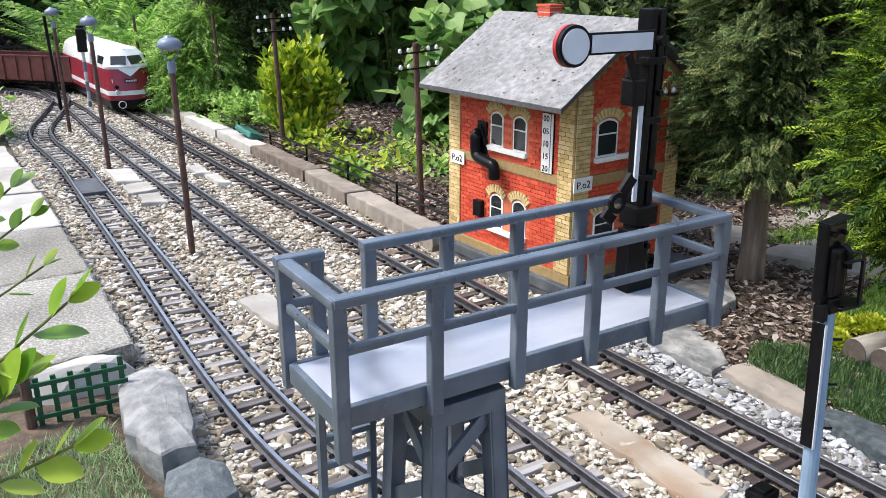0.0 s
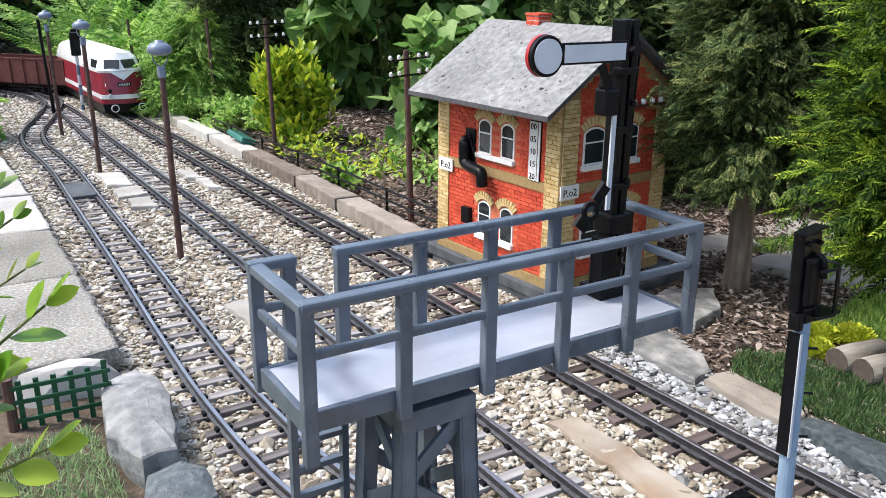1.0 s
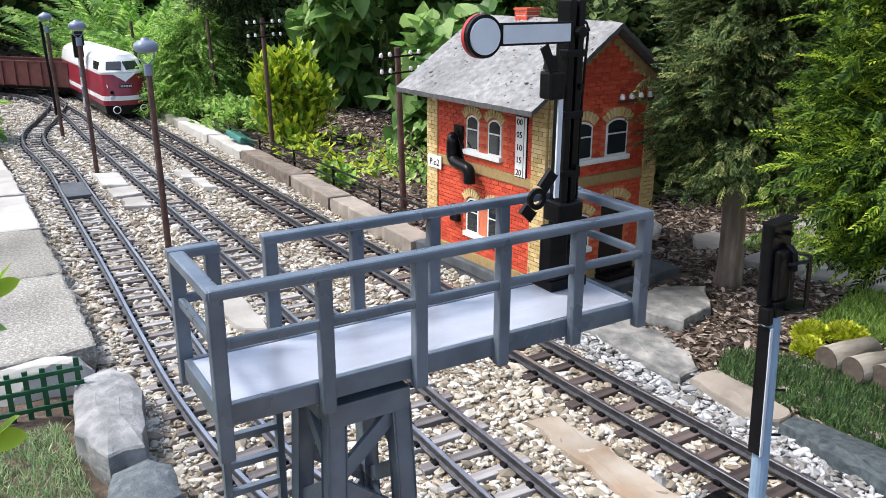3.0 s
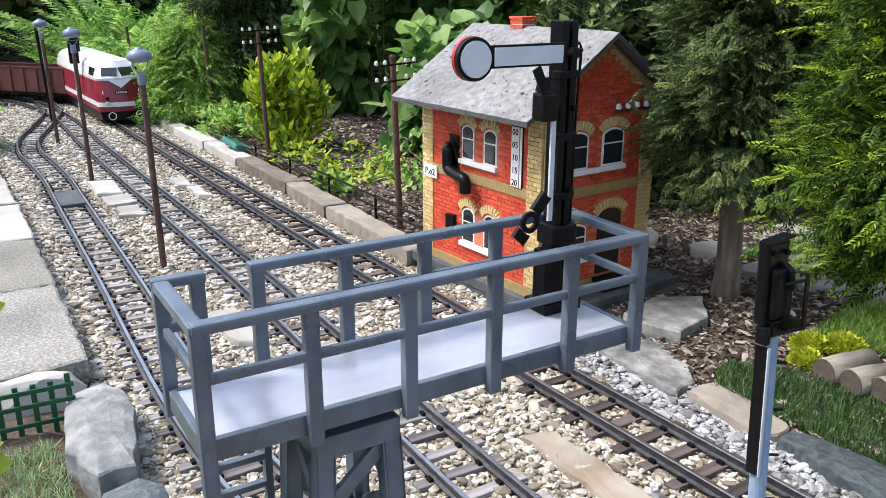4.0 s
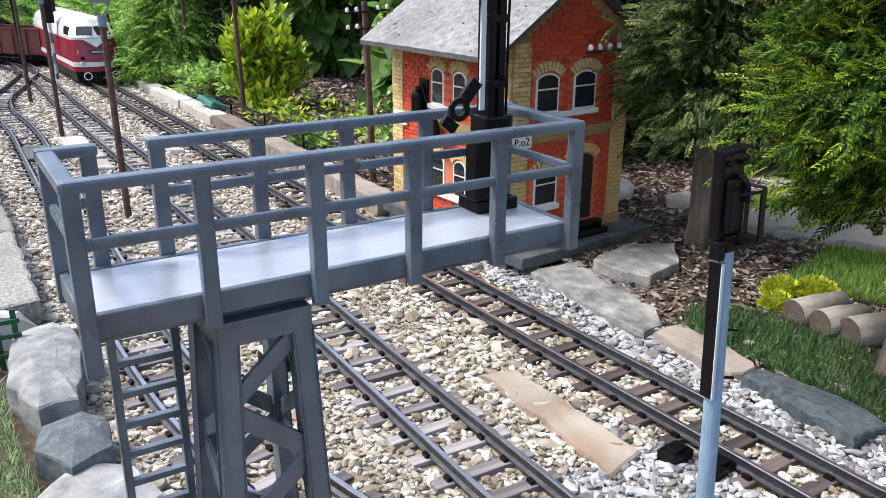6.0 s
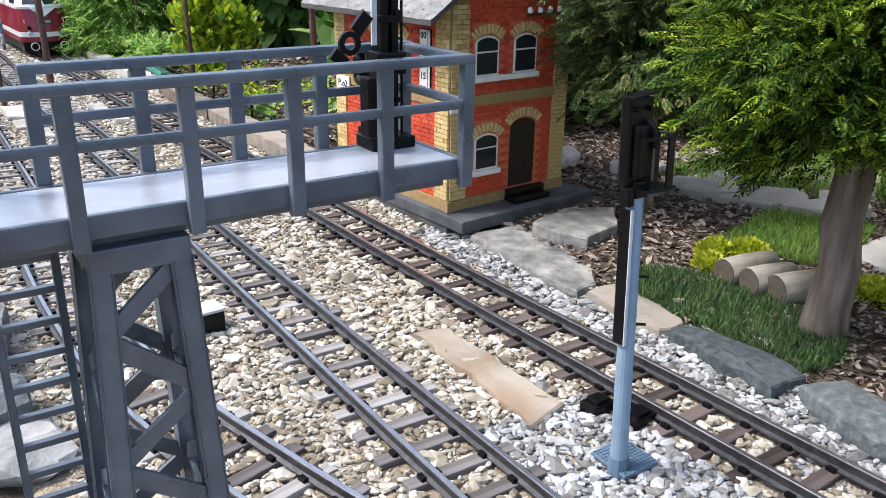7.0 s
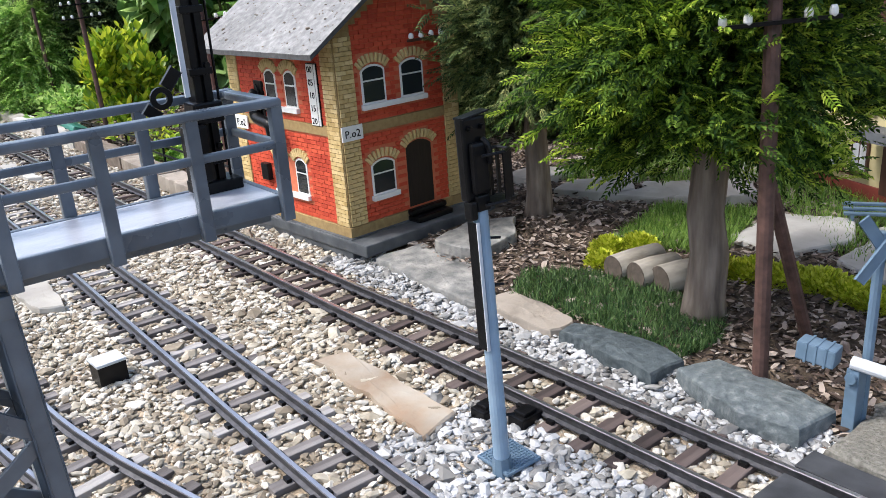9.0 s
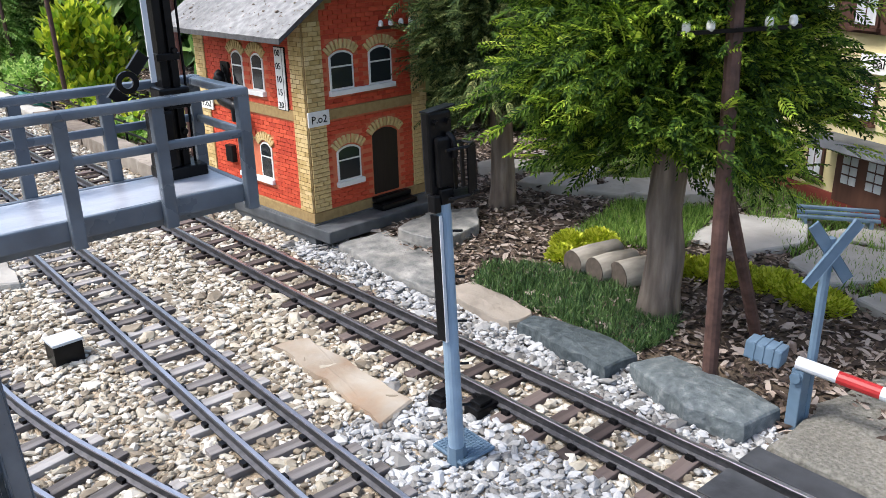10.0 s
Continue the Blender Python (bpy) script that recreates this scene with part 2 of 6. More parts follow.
m = bpy.data.materials.new("window_glass")
m.use_nodes = True
gb = m.node_tree.nodes["Principled BSDF"]
gb.inputs["Base Color"].default_value, gb.inputs["Roughness"].default_value = (0.02, 0.024, 0.026, 1), 0.06
gb.inputs["Specular IOR Level"].default_value = 0.6
M_GLASS = m


# ---- building blocks ----
def fit_bm(bm):
    me = bpy.data.meshes.new("mesh")
    bmesh.ops.recalc_face_normals(bm, faces=bm.faces[:])
    bm.to_mesh(me)
    bm.free()
    return me


def part(name, bm, material, parent=None, label="", smooth=False):
    """One mesh object of a bmesh or a mesh, under a thing or a part."""
    me = bm if isinstance(bm, bpy.types.Mesh) else fit_bm(bm)
    if not me.materials:
        for k in material if isinstance(material, (list, tuple)) else [material]:
            me.materials.append(k)
    if smooth:
        me.polygons.foreach_set("use_smooth", [True] * len(me.polygons))
    ob = new(name, me)
    if parent:
        ob.parent = parent
    if label:
        tagged(ob, label)
    return ob


def thing(name, m, label, category, group="", kind=""):
    ob = new(name)
    ob.empty_display_size = 0.02
    ob.matrix_basis = m
    return tagged(ob, label, category, group, kind)


def beam(bm, p, q, w, h, up=(0, 0, 1), bevel=0.0, mi=0):
    """A bar from p to q, w across and h along 'up'."""
    p, q = Vector(p), Vector(q)
    d = (q - p).normalized()
    s = d.cross(Vector(up))
    if s.length < 1e-4:
        s = d.cross(Vector((0, 1, 0)))
    s.normalize()
    u = s.cross(d)
    made = bmesh.ops.create_cube(bm, size=1)["verts"]
    for v in made:
        c = v.co.copy()
        v.co = (p + q) / 2 + d * c.y * (q - p).length + s * c.x * w + u * c.z * h
    fs = {f for v in made for f in v.link_faces}
    for f in fs:
        f.material_index = mi
    if bevel:
        es = {e for v in made for e in v.link_edges}
        r = bmesh.ops.bevel(bm, geom=list(es), offset=bevel, segments=2, affect="EDGES", profile=0.6)
        for f in r["faces"]:
            f.material_index = mi
    return bm


def box(x0, x1, y0, y1, z0, z1, bevel=0.0, bm=None, mi=0):
    bm = bm or bmesh.new()
    return beam(bm, ((x0 + x1) / 2, y0, (z0 + z1) / 2), ((x0 + x1) / 2, y1, (z0 + z1) / 2), x1 - x0, z1 - z0, bevel=bevel, mi=mi)


def sweep(pts, prof, bm=None, closed_prof=True, cap=True, mi=0, scale=None):
    """prof (side, up) swept along pts."""
    bm = bm or bmesh.new()
    rings = []
    pts = [Vector(p) for p in pts]
    for i, p in enumerate(pts):
        d = (pts[min(i + 1, len(pts) - 1)] - pts[max(i - 1, 0)]).normalized()
        s = d.cross(Vector((0, 0, 1)) if abs(d.z) < 0.85 else Vector((0, -1, 0))).normalized()
        u = s.cross(d)
        k = scale[i] if scale else 1
        rings.append([bm.verts.new(p + s * a * k + u * b * k) for a, b in prof])
    n = len(prof)
    for a, b in zip(rings, rings[1:]):
        for j in range(n):
            f = bm.faces.new((a[j], a[(j + 1) % n], b[(j + 1) % n], b[j]))
            f.material_index = mi
    if cap:
        bm.faces.new(rings[0]).material_index = mi
        bm.faces.new(rings[-1]).material_index = mi
    return bm


def ring(r, n=8, r2=None):
    return [(r * math.cos(2 * math.pi * i / n), (r2 or r) * math.sin(2 * math.pi * i / n)) for i in range(n)]


def tube(pts, r, n=8, bm=None, scale=None, mi=0):
    return sweep(pts, ring(r, n), bm, scale=scale, mi=mi)


def rod(p, q, r0, r1=None, n=12, bm=None, mi=0):
    return tube([p, q], r0, n, bm, [1, (r1 if r1 is not None else r0) / r0], mi)


def lathe(prof, n=20, bm=None, mi=0):
    """prof: (radius, z) up the axis."""
    bm = bm or bmesh.new()
    rings = [[bm.verts.new((r * math.cos(2 * math.pi * i / n), r * math.sin(2 * math.pi * i / n), z)) for i in range(n)] for r, z in prof]
    for a, b in zip(rings, rings[1:]):
        for j in range(n):
            bm.faces.new((a[j], a[(j + 1) % n], b[(j + 1) % n], b[j])).material_index = mi
    bm.faces.new(rings[0]).material_index = mi
    bm.faces.new(rings[-1]).material_index = mi
    return bm


def smooth_line(pts, n=8):
    """A rounded line through the points."""
    pts = [Vector((*p, 0)) if len(p) == 2 else Vector(p) for p in pts]
    out = []
    for i in range(len(pts) - 1):
        a, b = pts[i], pts[i + 1]
        a0, b1 = pts[max(i - 1, 0)], pts[min(i + 2, len(pts) - 1)]
        for k in range(n):
            t = k / n
            out.append(0.5 * ((2 * a) + (b - a0) * t + (2 * a0 - 5 * a + 4 * b - b1) * t * t + (3 * a - a0 - 3 * b + b1) * t ** 3))
    return out + [pts[-1]]


def stations(pts, step, start=0.0):
    """(place, heading in degrees from +y) at even steps along a line."""
    out, left = [], start
    for a, b in zip(pts, pts[1:]):
        L = (b - a).length
        while left < L:
            out.append((a.lerp(b, left / L), math.degrees(math.atan2(-(b - a).x, (b - a).y))))
            left += step
        left -= L
    return out


def stone(outline, z0, z1, seed, rough=0.004, dome=0.0):
    """A flat stone with a broken, uneven outline: outline points (x, y) round it."""
    rnd = random.Random(seed)
    pts = [Vector((*p, 0)) for p in outline]
    edge = []
    for a, b in zip(pts, pts[1:] + pts[:1]):
        k = max(2, int((b - a).length / 0.012))
        edge += [a.lerp(b, i / k) + Vector((rnd.uniform(-1, 1), rnd.uniform(-1, 1), 0)) * rough * (0.45 if i else 0.8) for i in range(k)]
    c = sum(edge, Vector()) / len(edge)
    bm = bmesh.new()
    rings = []
    for z, s in ((z0, 0.96), (z0 + (z1 - z0) * 0.55, 1.0), (z1 - 0.0015, 0.99), (z1, 0.965), (z1 + dome * 0.6, 0.7), (z1 + dome, 0.35)):
        rings.append([bm.verts.new(c + (p - c) * s + Vector((0, 0, z + rnd.uniform(-1, 1) * rough * 0.05 + noise.noise(p * 22 + Vector((seed, 0, z * 20))) * rough * 0.22))) for p in edge])
    n = len(edge)
    for a, b in zip(rings, rings[1:]):
        for j in range(n):
            bm.faces.new((a[j], a[(j + 1) % n], b[(j + 1) % n], b[j]))
    bm.faces.new(rings[-1])
    bm.faces.new(rings[0])
    return bm


def boulder(sx, sy, sz, seed, k=0.35, sub=3):
    bm = bmesh.new()
    bmesh.ops.create_icosphere(bm, subdivisions=sub, radius=1)
    rnd = random.Random(seed)
    cuts = [(Vector((rnd.gauss(0, 1), rnd.gauss(0, 1), rnd.gauss(0, 1))).normalized(), rnd.uniform(0.55, 0.8)) for _ in range(14)] + [(Vector((0.05, 0.1, 1)).normalized(), 0.7)]
    for v in bm.verts:
        c = v.co.copy()
        d = 1 + k * noise.noise(c * 1.3 + Vector((seed * 7.1, 0, 0))) + k * 0.35 * noise.noise(c * 4 + Vector((0, seed * 3.3, 0)))
        c = c * d
        for n, lim in cuts:
            over = c.dot(n) - lim
            if over > 0:
                c = c - n * over * 0.92
        v.co = (c.x * sx, c.y * sy, c.z * sz)
    return bm


def scatter(template, faces, places, mats, sizes, shear=None):
    """One mesh of many copies of a small template: places (n,3), mats (n,3,3), sizes (n,) or (n,3)."""
    tv = np.asarray(template, float)
    sizes = np.asarray(sizes, float)
    sizes = sizes[:, None] if sizes.ndim == 1 else sizes
    v = np.einsum("nij,nkj->nki", mats, tv[None] * sizes[:, None, :]) + np.asarray(places)[:, None, :]
    n, k = len(places), len(tv)
    me = bpy.data.meshes.new("mesh")
    lens = np.array([len(f) for f in faces])
    flat = np.concatenate([np.asarray(f) for f in faces])
    idx = (flat[None] + (np.arange(n) * k)[:, None]).ravel()
    me.vertices.add(n * k)
    me.vertices.foreach_set("co", v.ravel())
    me.loops.add(len(idx))
    me.loops.foreach_set("vertex_index", idx.astype(np.int32))
    alll = np.tile(lens, n)
    me.polygons.add(len(alll))
    me.polygons.foreach_set("loop_start", np.concatenate([[0], np.cumsum(alll)[:-1]]).astype(np.int32))
    me.update(calc_edges=True)
    me.validate()
    me.polygons.foreach_set("use_smooth", np.zeros(len(me.polygons), bool))
    return me


def turns(n, rng, tilt=math.pi):
    """Random turns: a spin about z, then a tilt of up to so many radians."""
    a, b, c = rng.uniform(0, 2 * math.pi, n), rng.uniform(-tilt, tilt, n), rng.uniform(0, 2 * math.pi, n)

    def rz(t):
        o = np.zeros((n, 3, 3))
        o[:, 0, 0] = o[:, 1, 1] = np.cos(t)
        o[:, 0, 1], o[:, 1, 0], o[:, 2, 2] = -np.sin(t), np.sin(t), 1
        return o
    rx = np.zeros((n, 3, 3))
    rx[:, 1, 1] = rx[:, 2, 2] = np.cos(b)
    rx[:, 1, 2], rx[:, 2, 1], rx[:, 0, 0] = -np.sin(b), np.sin(b), 1
    return rz(a) @ rx @ rz(c)


def along(dirs, rng, roll=math.pi):
    """Turns that lay a template's y along the given directions, its z as upright as it goes."""
    d = dirs / np.linalg.norm(dirs, axis=1, keepdims=True)
    s = np.cross(d, np.array([0, 0, 1.0]) + 1e-6)
    s /= np.linalg.norm(s, axis=1, keepdims=True)
    u = np.cross(s, d)
    a = rng.uniform(-roll, roll, len(d))[:, None]
    s2, u2 = s * np.cos(a) + u * np.sin(a), u * np.cos(a) - s * np.sin(a)
    return np.stack([s2, d, u2], axis=2)


def ico(sub):
    bm = bmesh.new()
    bmesh.ops.create_icosphere(bm, subdivisions=sub, radius=1)
    v, f = np.array([v.co[:] for v in bm.verts]), [[a.index for a in p.verts] for p in bm.faces]
    bm.free()
    return v, f


LEAF = ([(0, 0, 0), (-0.28, 0.3, 0.05), (-0.26, 0.62, 0.03), (0, 1, -0.1), (0.26, 0.62, 0.03), (0.28, 0.3, 0.05), (0, 0.33, -0.03), (0, 0.65, -0.05)],
        [(0, 6, 1), (1, 6, 7, 2), (2, 7, 3), (0, 5, 6), (5, 4, 7, 6), (4, 3, 7)])
def oval_leaf(n=7):
    """A rounded oval leaf, folded a little along its middle."""
    v, f = [(0, t, -0.03 * math.sin(math.pi * t)) for t in np.linspace(0, 1, n)], []
    for s in (-1, 1):
        k = len(v)
        v += [(s * 0.36 * math.sin(math.pi * t) ** 0.7, t, 0.05 * math.sin(math.pi * t)) for t in np.linspace(0, 1, n)]
        f += [(i, i + 1, k + i + 1, k + i) if s < 0 else (k + i, k + i + 1, i + 1, i) for i in range(n - 1)]
    return v, f


OVAL = oval_leaf()
HEART = ([(0, 0, 0), (-0.4, -0.05, 0.06), (-0.48, 0.3, 0.05), (-0.28, 0.68, 0), (0, 1.05, -0.14), (0.28, 0.68, 0), (0.48, 0.3, 0.05), (0.4, -0.05, 0.06), (0, 0.5, -0.06)],
         [(0, 8, 2, 1), (2, 8, 3), (3, 8, 4), (0, 7, 6, 8), (6, 5, 8), (5, 4, 8)])
BLADE = ([(-0.05, 0, 0), (0.05, 0, 0), (-0.04, 0.1, 0.5), (0.04, 0.1, 0.5), (0, 0.35, 1)], [(0, 1, 3, 2), (2, 3, 4)])
FLAKE = ([(-1, -0.4, 0), (-0.3, -0.6, 0.1), (0.9, -0.35, 0), (1, 0.3, 0.05), (0, 0.55, 0.12), (-0.9, 0.4, 0), (0, 0, -0.25)],
         [(0, 1, 2, 3, 4, 5), (0, 6, 1), (1, 6, 2), (2, 6, 3), (3, 6, 4), (4, 6, 5), (5, 6, 0)])


def frond_template(pairs, droop=0.15, width=0.05, side=0.45, taper=1.0, a=0.75, ahead=0.62):
    """A flat spray: a stem along y with pairs of narrow shoots."""
    v, f = [(-width * 0.3, 0, 0), (width * 0.3, 0, 0), (0, 1, -droop)], [(0, 1, 2)]
    for i in range(pairs):
        t = (i + 0.6) / (pairs + 0.4)
        L = side * (1 - taper * t * 0.8) * (0.55 + 0.45 * min(1, t * 4))
        for s in (-1, 1):
            t2 = t + (0.03 if s > 0 else 0)
            z = -droop * t2 * t2
            k = len(v)
            v += [(0, t2, z), (s * L * 0.5 * a - width * 0.3 * s, t2 + L * ahead * 0.5 + width * 0.5, z + 0.02), (s * L * a, t2 + L * ahead, z - 0.05), (s * L * 0.5 * a + width * 0.3 * s, t2 + L * ahead * 0.5 - width * 0.5, z + 0.02)]
            f.append((k, k + 1, k + 2, k + 3) if s < 0 else (k + 3, k + 2, k + 1, k))
    return v, f


SPRAY = frond_template(6, 0.12, 0.085, 0.42, 0.7, 0.6, 0.7)
FERN = frond_template(26, 0.4, 0.022, 0.3)


def leaf_part(name, template, places, dirs, sizes, material, parent, rng, roll=0.8):
    return part(name, scatter(template[0], template[1], places, along(np.asarray(dirs), rng, roll), sizes), material, parent)


# ---- ground ----
def sm(t):
    t = min(1, max(0, t))
    return t * t * (3 - 2 * t)


def height(x, y):
    """The ground's height: a flat track bed, raised beds beside it, a rise far behind."""
    z = 0.003 + 0.014 * sm((x - 0.52) / 0.1) + 0.012 * sm((0.1 - x) / 0.05)
    z += 0.012 * sm((x - 0.6) / 0.3) * sm((y - 0.3) / 0.3) + 0.22 * sm((y - 3.3) / 1.5)
    if x > 0.53 or x < 0.07 or y > 2.6:
        z += 0.004 * noise.noise(Vector((x * 9, y * 9, 0)))
    return z


def spaced(lo, hi, step, far):
    a = list(np.arange(lo, hi, step))
    g, left, right = step, [lo], [a[-1]]
    while right[-1] < far:
        g *= 1.35
        right.append(right[-1] + g)
        left.append(left[-1] - g)
    return left[:0:-1] + a + right[1:]


gx, gy = spaced(-0.6, 1.7, 0.025, 120), spaced(-0.5, 3.4, 0.03, 120)
me = bpy.data.meshes.new("ground")
me.from_pydata([(x, y, height(x, y)) for y in gy for x in gx], [],
               [(j * len(gx) + i, j * len(gx) + i + 1, (j + 1) * len(gx) + i + 1, (j + 1) * len(gx) + i) for j in range(len(gy) - 1) for i in range(len(gx) - 1)])
tagged(part("ground", me, M_SOIL, smooth=True), "dark brown garden soil", "ground", kind="structure")

# ---- railway tracks ----
LINES = {
    "left": smooth_line([(0.318, 0.015), (0.2693, 0.1483), (0.2317, 0.262), (0.206, 0.353), (0.187, 0.4297), (0.1737, 0.5137), (0.167, 0.6377), (0.1677, 0.7917), (0.171, 0.973), (0.173, 1.221), (0.1743, 1.416), (0.1757, 1.607), (0.168, 1.778), (0.16, 1.91), (0.172, 2.074), (0.2213, 2.279), (0.277, 2.554), (0.2663, 2.859)]),
    "middle": smooth_line([(0.319, -0.35), (0.3153, 0.096), (0.3123, 0.3533), (0.3117, 0.5987), (0.3113, 0.8633), (0.308, 1.062), (0.3027, 1.305), (0.2953, 1.592), (0.289, 1.918), (0.282, 2.401), (0.2179, 2.815), (0.0217, 3.091)]),
    "right": smooth_line([(0.5, -0.5), (0.485, -0.006), (0.476, 0.2023), (0.469, 0.3547), (0.4623, 0.5023), (0.457, 0.6557), (0.4513, 0.8547), (0.4447, 1.041), (0.438, 1.244), (0.4307, 1.482), (0.4203, 1.853), (0.4123, 2.124), (0.4054, 2.433), (0.3793, 2.693), (0.3054, 2.905), (0.1403, 3.057), (-0.1782, 3.156), (-1.1, 3.16)]),
}
PITCH, SLEEPER_TOP, RAIL_TOP = 0.0288, 0.0115, 0.0195


def sleeper_mesh(w, seed):
    rnd = random.Random(seed)
    bm = box(-0.0375 + rnd.uniform(-1, 1) * 0.001, 0.0375 + rnd.uniform(-1, 1) * 0.001, -w / 2, w / 2, -0.009, 0, 0.0009)
    for side in (-1, 1):
        for inner in (-1, 1):
            x = side * 0.0212 + inner * 0.0052
            box(x - 0.0016, x + 0.0016, -0.0028, 0.0028, -0.001, 0.0026, 0, bm, 1)
    return fit_bm(bm)


def rail_offset(pts, off):
    out = []
    for i, p in enumerate(pts):
        d = (pts[min(i + 1, len(pts) - 1)] - pts[max(i - 1, 0)]).normalized()
        out.append(p + Vector((d.y, -d.x, 0)) * off)
    return out


RAIL = [(-0.0036, 0), (0.0036, 0), (0.0036, 0.001), (0.0009, 0.002), (0.0009, 0.0058), (0.0019, 0.0064), (0.0019, 0.0078), (0.0014, 0.0082), (-0.0014, 0.0082), (-0.0019, 0.0078), (-0.0019, 0.0064), (-0.0009, 0.0058), (-0.0009, 0.002), (-0.0036, 0.001)]
TRACK_LABEL = {"left": "curving garden railway track, dark rails on weathered grey sleepers", "middle": "straight garden railway track, dark rails on weathered grey sleepers", "right": "garden railway track, black rails on dark brown sleepers in ballast"}
TRACKS = {}
for key, line in LINES.items():
    tr = thing("railway_track", pose(0, 0, 0), TRACK_LABEL[key], "railway track", "railway tracks")
    TRACKS[key] = tr
    for off in (-0.0212, 0.0212):
        r = part("rail", sweep([p + Vector((0, 0, SLEEPER_TOP)) for p in rail_offset(line, off)], RAIL), M_RAIL, tr)
        r.data.materials.append(M_RAILTOP)
        for p in r.data.polygons:
            if p.normal.z > 0.9 and p.center.z > SLEEPER_TOP + 0.0075:
                p.material_index = 1
    kinds = [sleeper_mesh(0.0105 if key == "right" else 0.0098, k) for k in range(4)]
    for k in kinds:
        k.materials.append(M_SLEEPD if key == "right" else M_SLEEP)
        k.materials.append(M_BLACK)
    for i, (p, a) in enumerate(stations(line, PITCH, 0.01)):
        s = new("sleeper", kinds[i % 4])
        s.parent = tr
        s.matrix_basis = pose(p.x + random.uniform(-1, 1) * 0.0012, p.y, SLEEPER_TOP + random.uniform(-1, 0) * 0.0006, 0, 0, a + random.uniform(-1, 1) * 1.2)
part("crossover_plate", box(0.156, 0.198, 1.398, 1.5, 0.008, 0.0165, 0.002), M_PLATE, TRACKS["left"], "dark grey plate between the rails")

# ---- ballast ----
rng = np.random.default_rng(5)


def keep_clear(P):
    """Leaves out places under rails and on sleepers."""
    ok = np.ones(len(P), bool)
    for line in LINES.values():
        A = np.array([p[:2] for p in line])
        seg = np.diff(A, axis=0)
        L = np.hypot(*seg.T)
        S = np.concatenate([[0], np.cumsum(L)])
        best, bs = np.full(len(P), 9.0), np.zeros(len(P))
        for i in range(len(seg)):
            w = P[:, :2] - A[i]
            t = np.clip((w @ seg[i]) / L[i] ** 2, 0, 1)
            d = np.hypot(*(w - t[:, None] * seg[i]).T)
            near = d < best
            best[near], bs[near] = d[near], (S[i] + t * L[i])[near]
        ph = np.abs((bs - 0.01 + PITCH / 2) % PITCH - PITCH / 2)
        ok &= ~((best < 0.036) & (ph < 0.0062)) & ~(np.abs(best - 0.0212) < 0.0045)
    return ok


def pebbles(name, x0, x1, y0, y1, step, sub, size, material, label, where=None, flat=0.55):
    nx, ny = int((x1 - x0) / step), int((y1 - y0) / step)
    X, Y = np.meshgrid(np.linspace(x0, x1, nx), np.linspace(y0, y1, ny))
    P = np.stack([X.ravel(), Y.ravel()], 1) + rng.uniform(-0.6, 0.6, (nx * ny, 2)) * step
    if where is not None:
        P = P[where(P)]
    P = P[keep_clear(P)]
    n = len(P)
    s = size * np.exp(rng.normal(0.02, 0.38, n))
    S = np.stack([s * rng.uniform(0.9, 1.8, n), s * rng.uniform(0.65, 1.1, n), s * rng.uniform(flat * 0.7, flat * 1.2, n)], 1)
    Z = np.array([height(*p) for p in P]) + 0.0025 + rng.uniform(-0.001, 0.0042, n)
    v, f = ico(sub)
    v = v * (1 + 0.16 * np.sin(v[:, [1]] * 5 + v[:, [0]] * 3) + 0.1 * np.cos(v[:, [2]] * 7))
    o = part(name, scatter(v, f, np.column_stack([P, Z]), turns(n, rng, 0.5), S), material, smooth=sub > 1)
    return tagged(o, label, "gravel", kind="stuff")


def is_white(P):
    w = noise_line(P)
    right = (P[:, 0] > 0.501 - 0.02 * np.clip((0.3 - P[:, 1]) / 0.3, 0, 1) + w) & (P[:, 1] < 0.66)
    foot = (P[:, 1] < 0.345 + w * 3 - np.abs(P[:, 0] - 0.385) * 0.8) & (P[:, 0] > 0.335) & (P[:, 0] < 0.44)
    return right | foot


def noise_line(P):
    return 0.006 * np.sin(P[:, 0] * 90 + P[:, 1] * 61) + 0.006 * np.sin(P[:, 1] * 130)


part("ballast_bed", sweep([(0.3, -0.6, 0), (0.3, 2.5, 0)], [(-0.205, 0), (0.228, 0), (0.216, 0.0068), (-0.195, 0.0068)]), M_BED)
tagged(bpy.data.objects["ballast_bed"], "sandy bed under the railway tracks", "ground", kind="structure")
pebbles("ballast", 0.1, 0.525, 0.02, 0.85, 0.0031, 1, 0.0025, M_PEB, "beige and grey crushed stone ballast", lambda P: ~is_white(P) & (P[:, 0] > 0.1 + 0.03 * np.clip((0.55 - P[:, 1]) / 0.2, 0, 1)))
pebbles("ballast", 0.1, 0.5, 0.85, 2.75, 0.0042, 1, 0.0028, M_PEB, "beige and grey crushed stone ballast in the distance")
pebbles("white_ballast", 0.33, 0.56, 0.02, 0.68, 0.0027, 1, 0.0025, M_PEBW, "white and pale grey stone chippings", is_white)


def flakes(x0, x1, y0, y1, n, size, label, where=None):
    P = np.column_stack([rng.uniform(x0, x1, n), rng.uniform(y0, y1, n)])
    if where is not None:
        P = P[where(P)]
    n = len(P)
    Z = np.array([height(*p) for p in P]) + rng.uniform(0.0, 0.005, n)
    s = size * np.exp(rng.normal(0, 0.4, n))
    S = np.stack([s, s * rng.uniform(0.5, 0.9, n), s * rng.uniform(0.4, 1.2, n)], 1)
    tagged(part("bark_mulch", scatter(*FLAKE, np.column_stack([P, Z]), turns(n, rng, 0.7), S), M_MULCH), label, "mulch", kind="stuff")


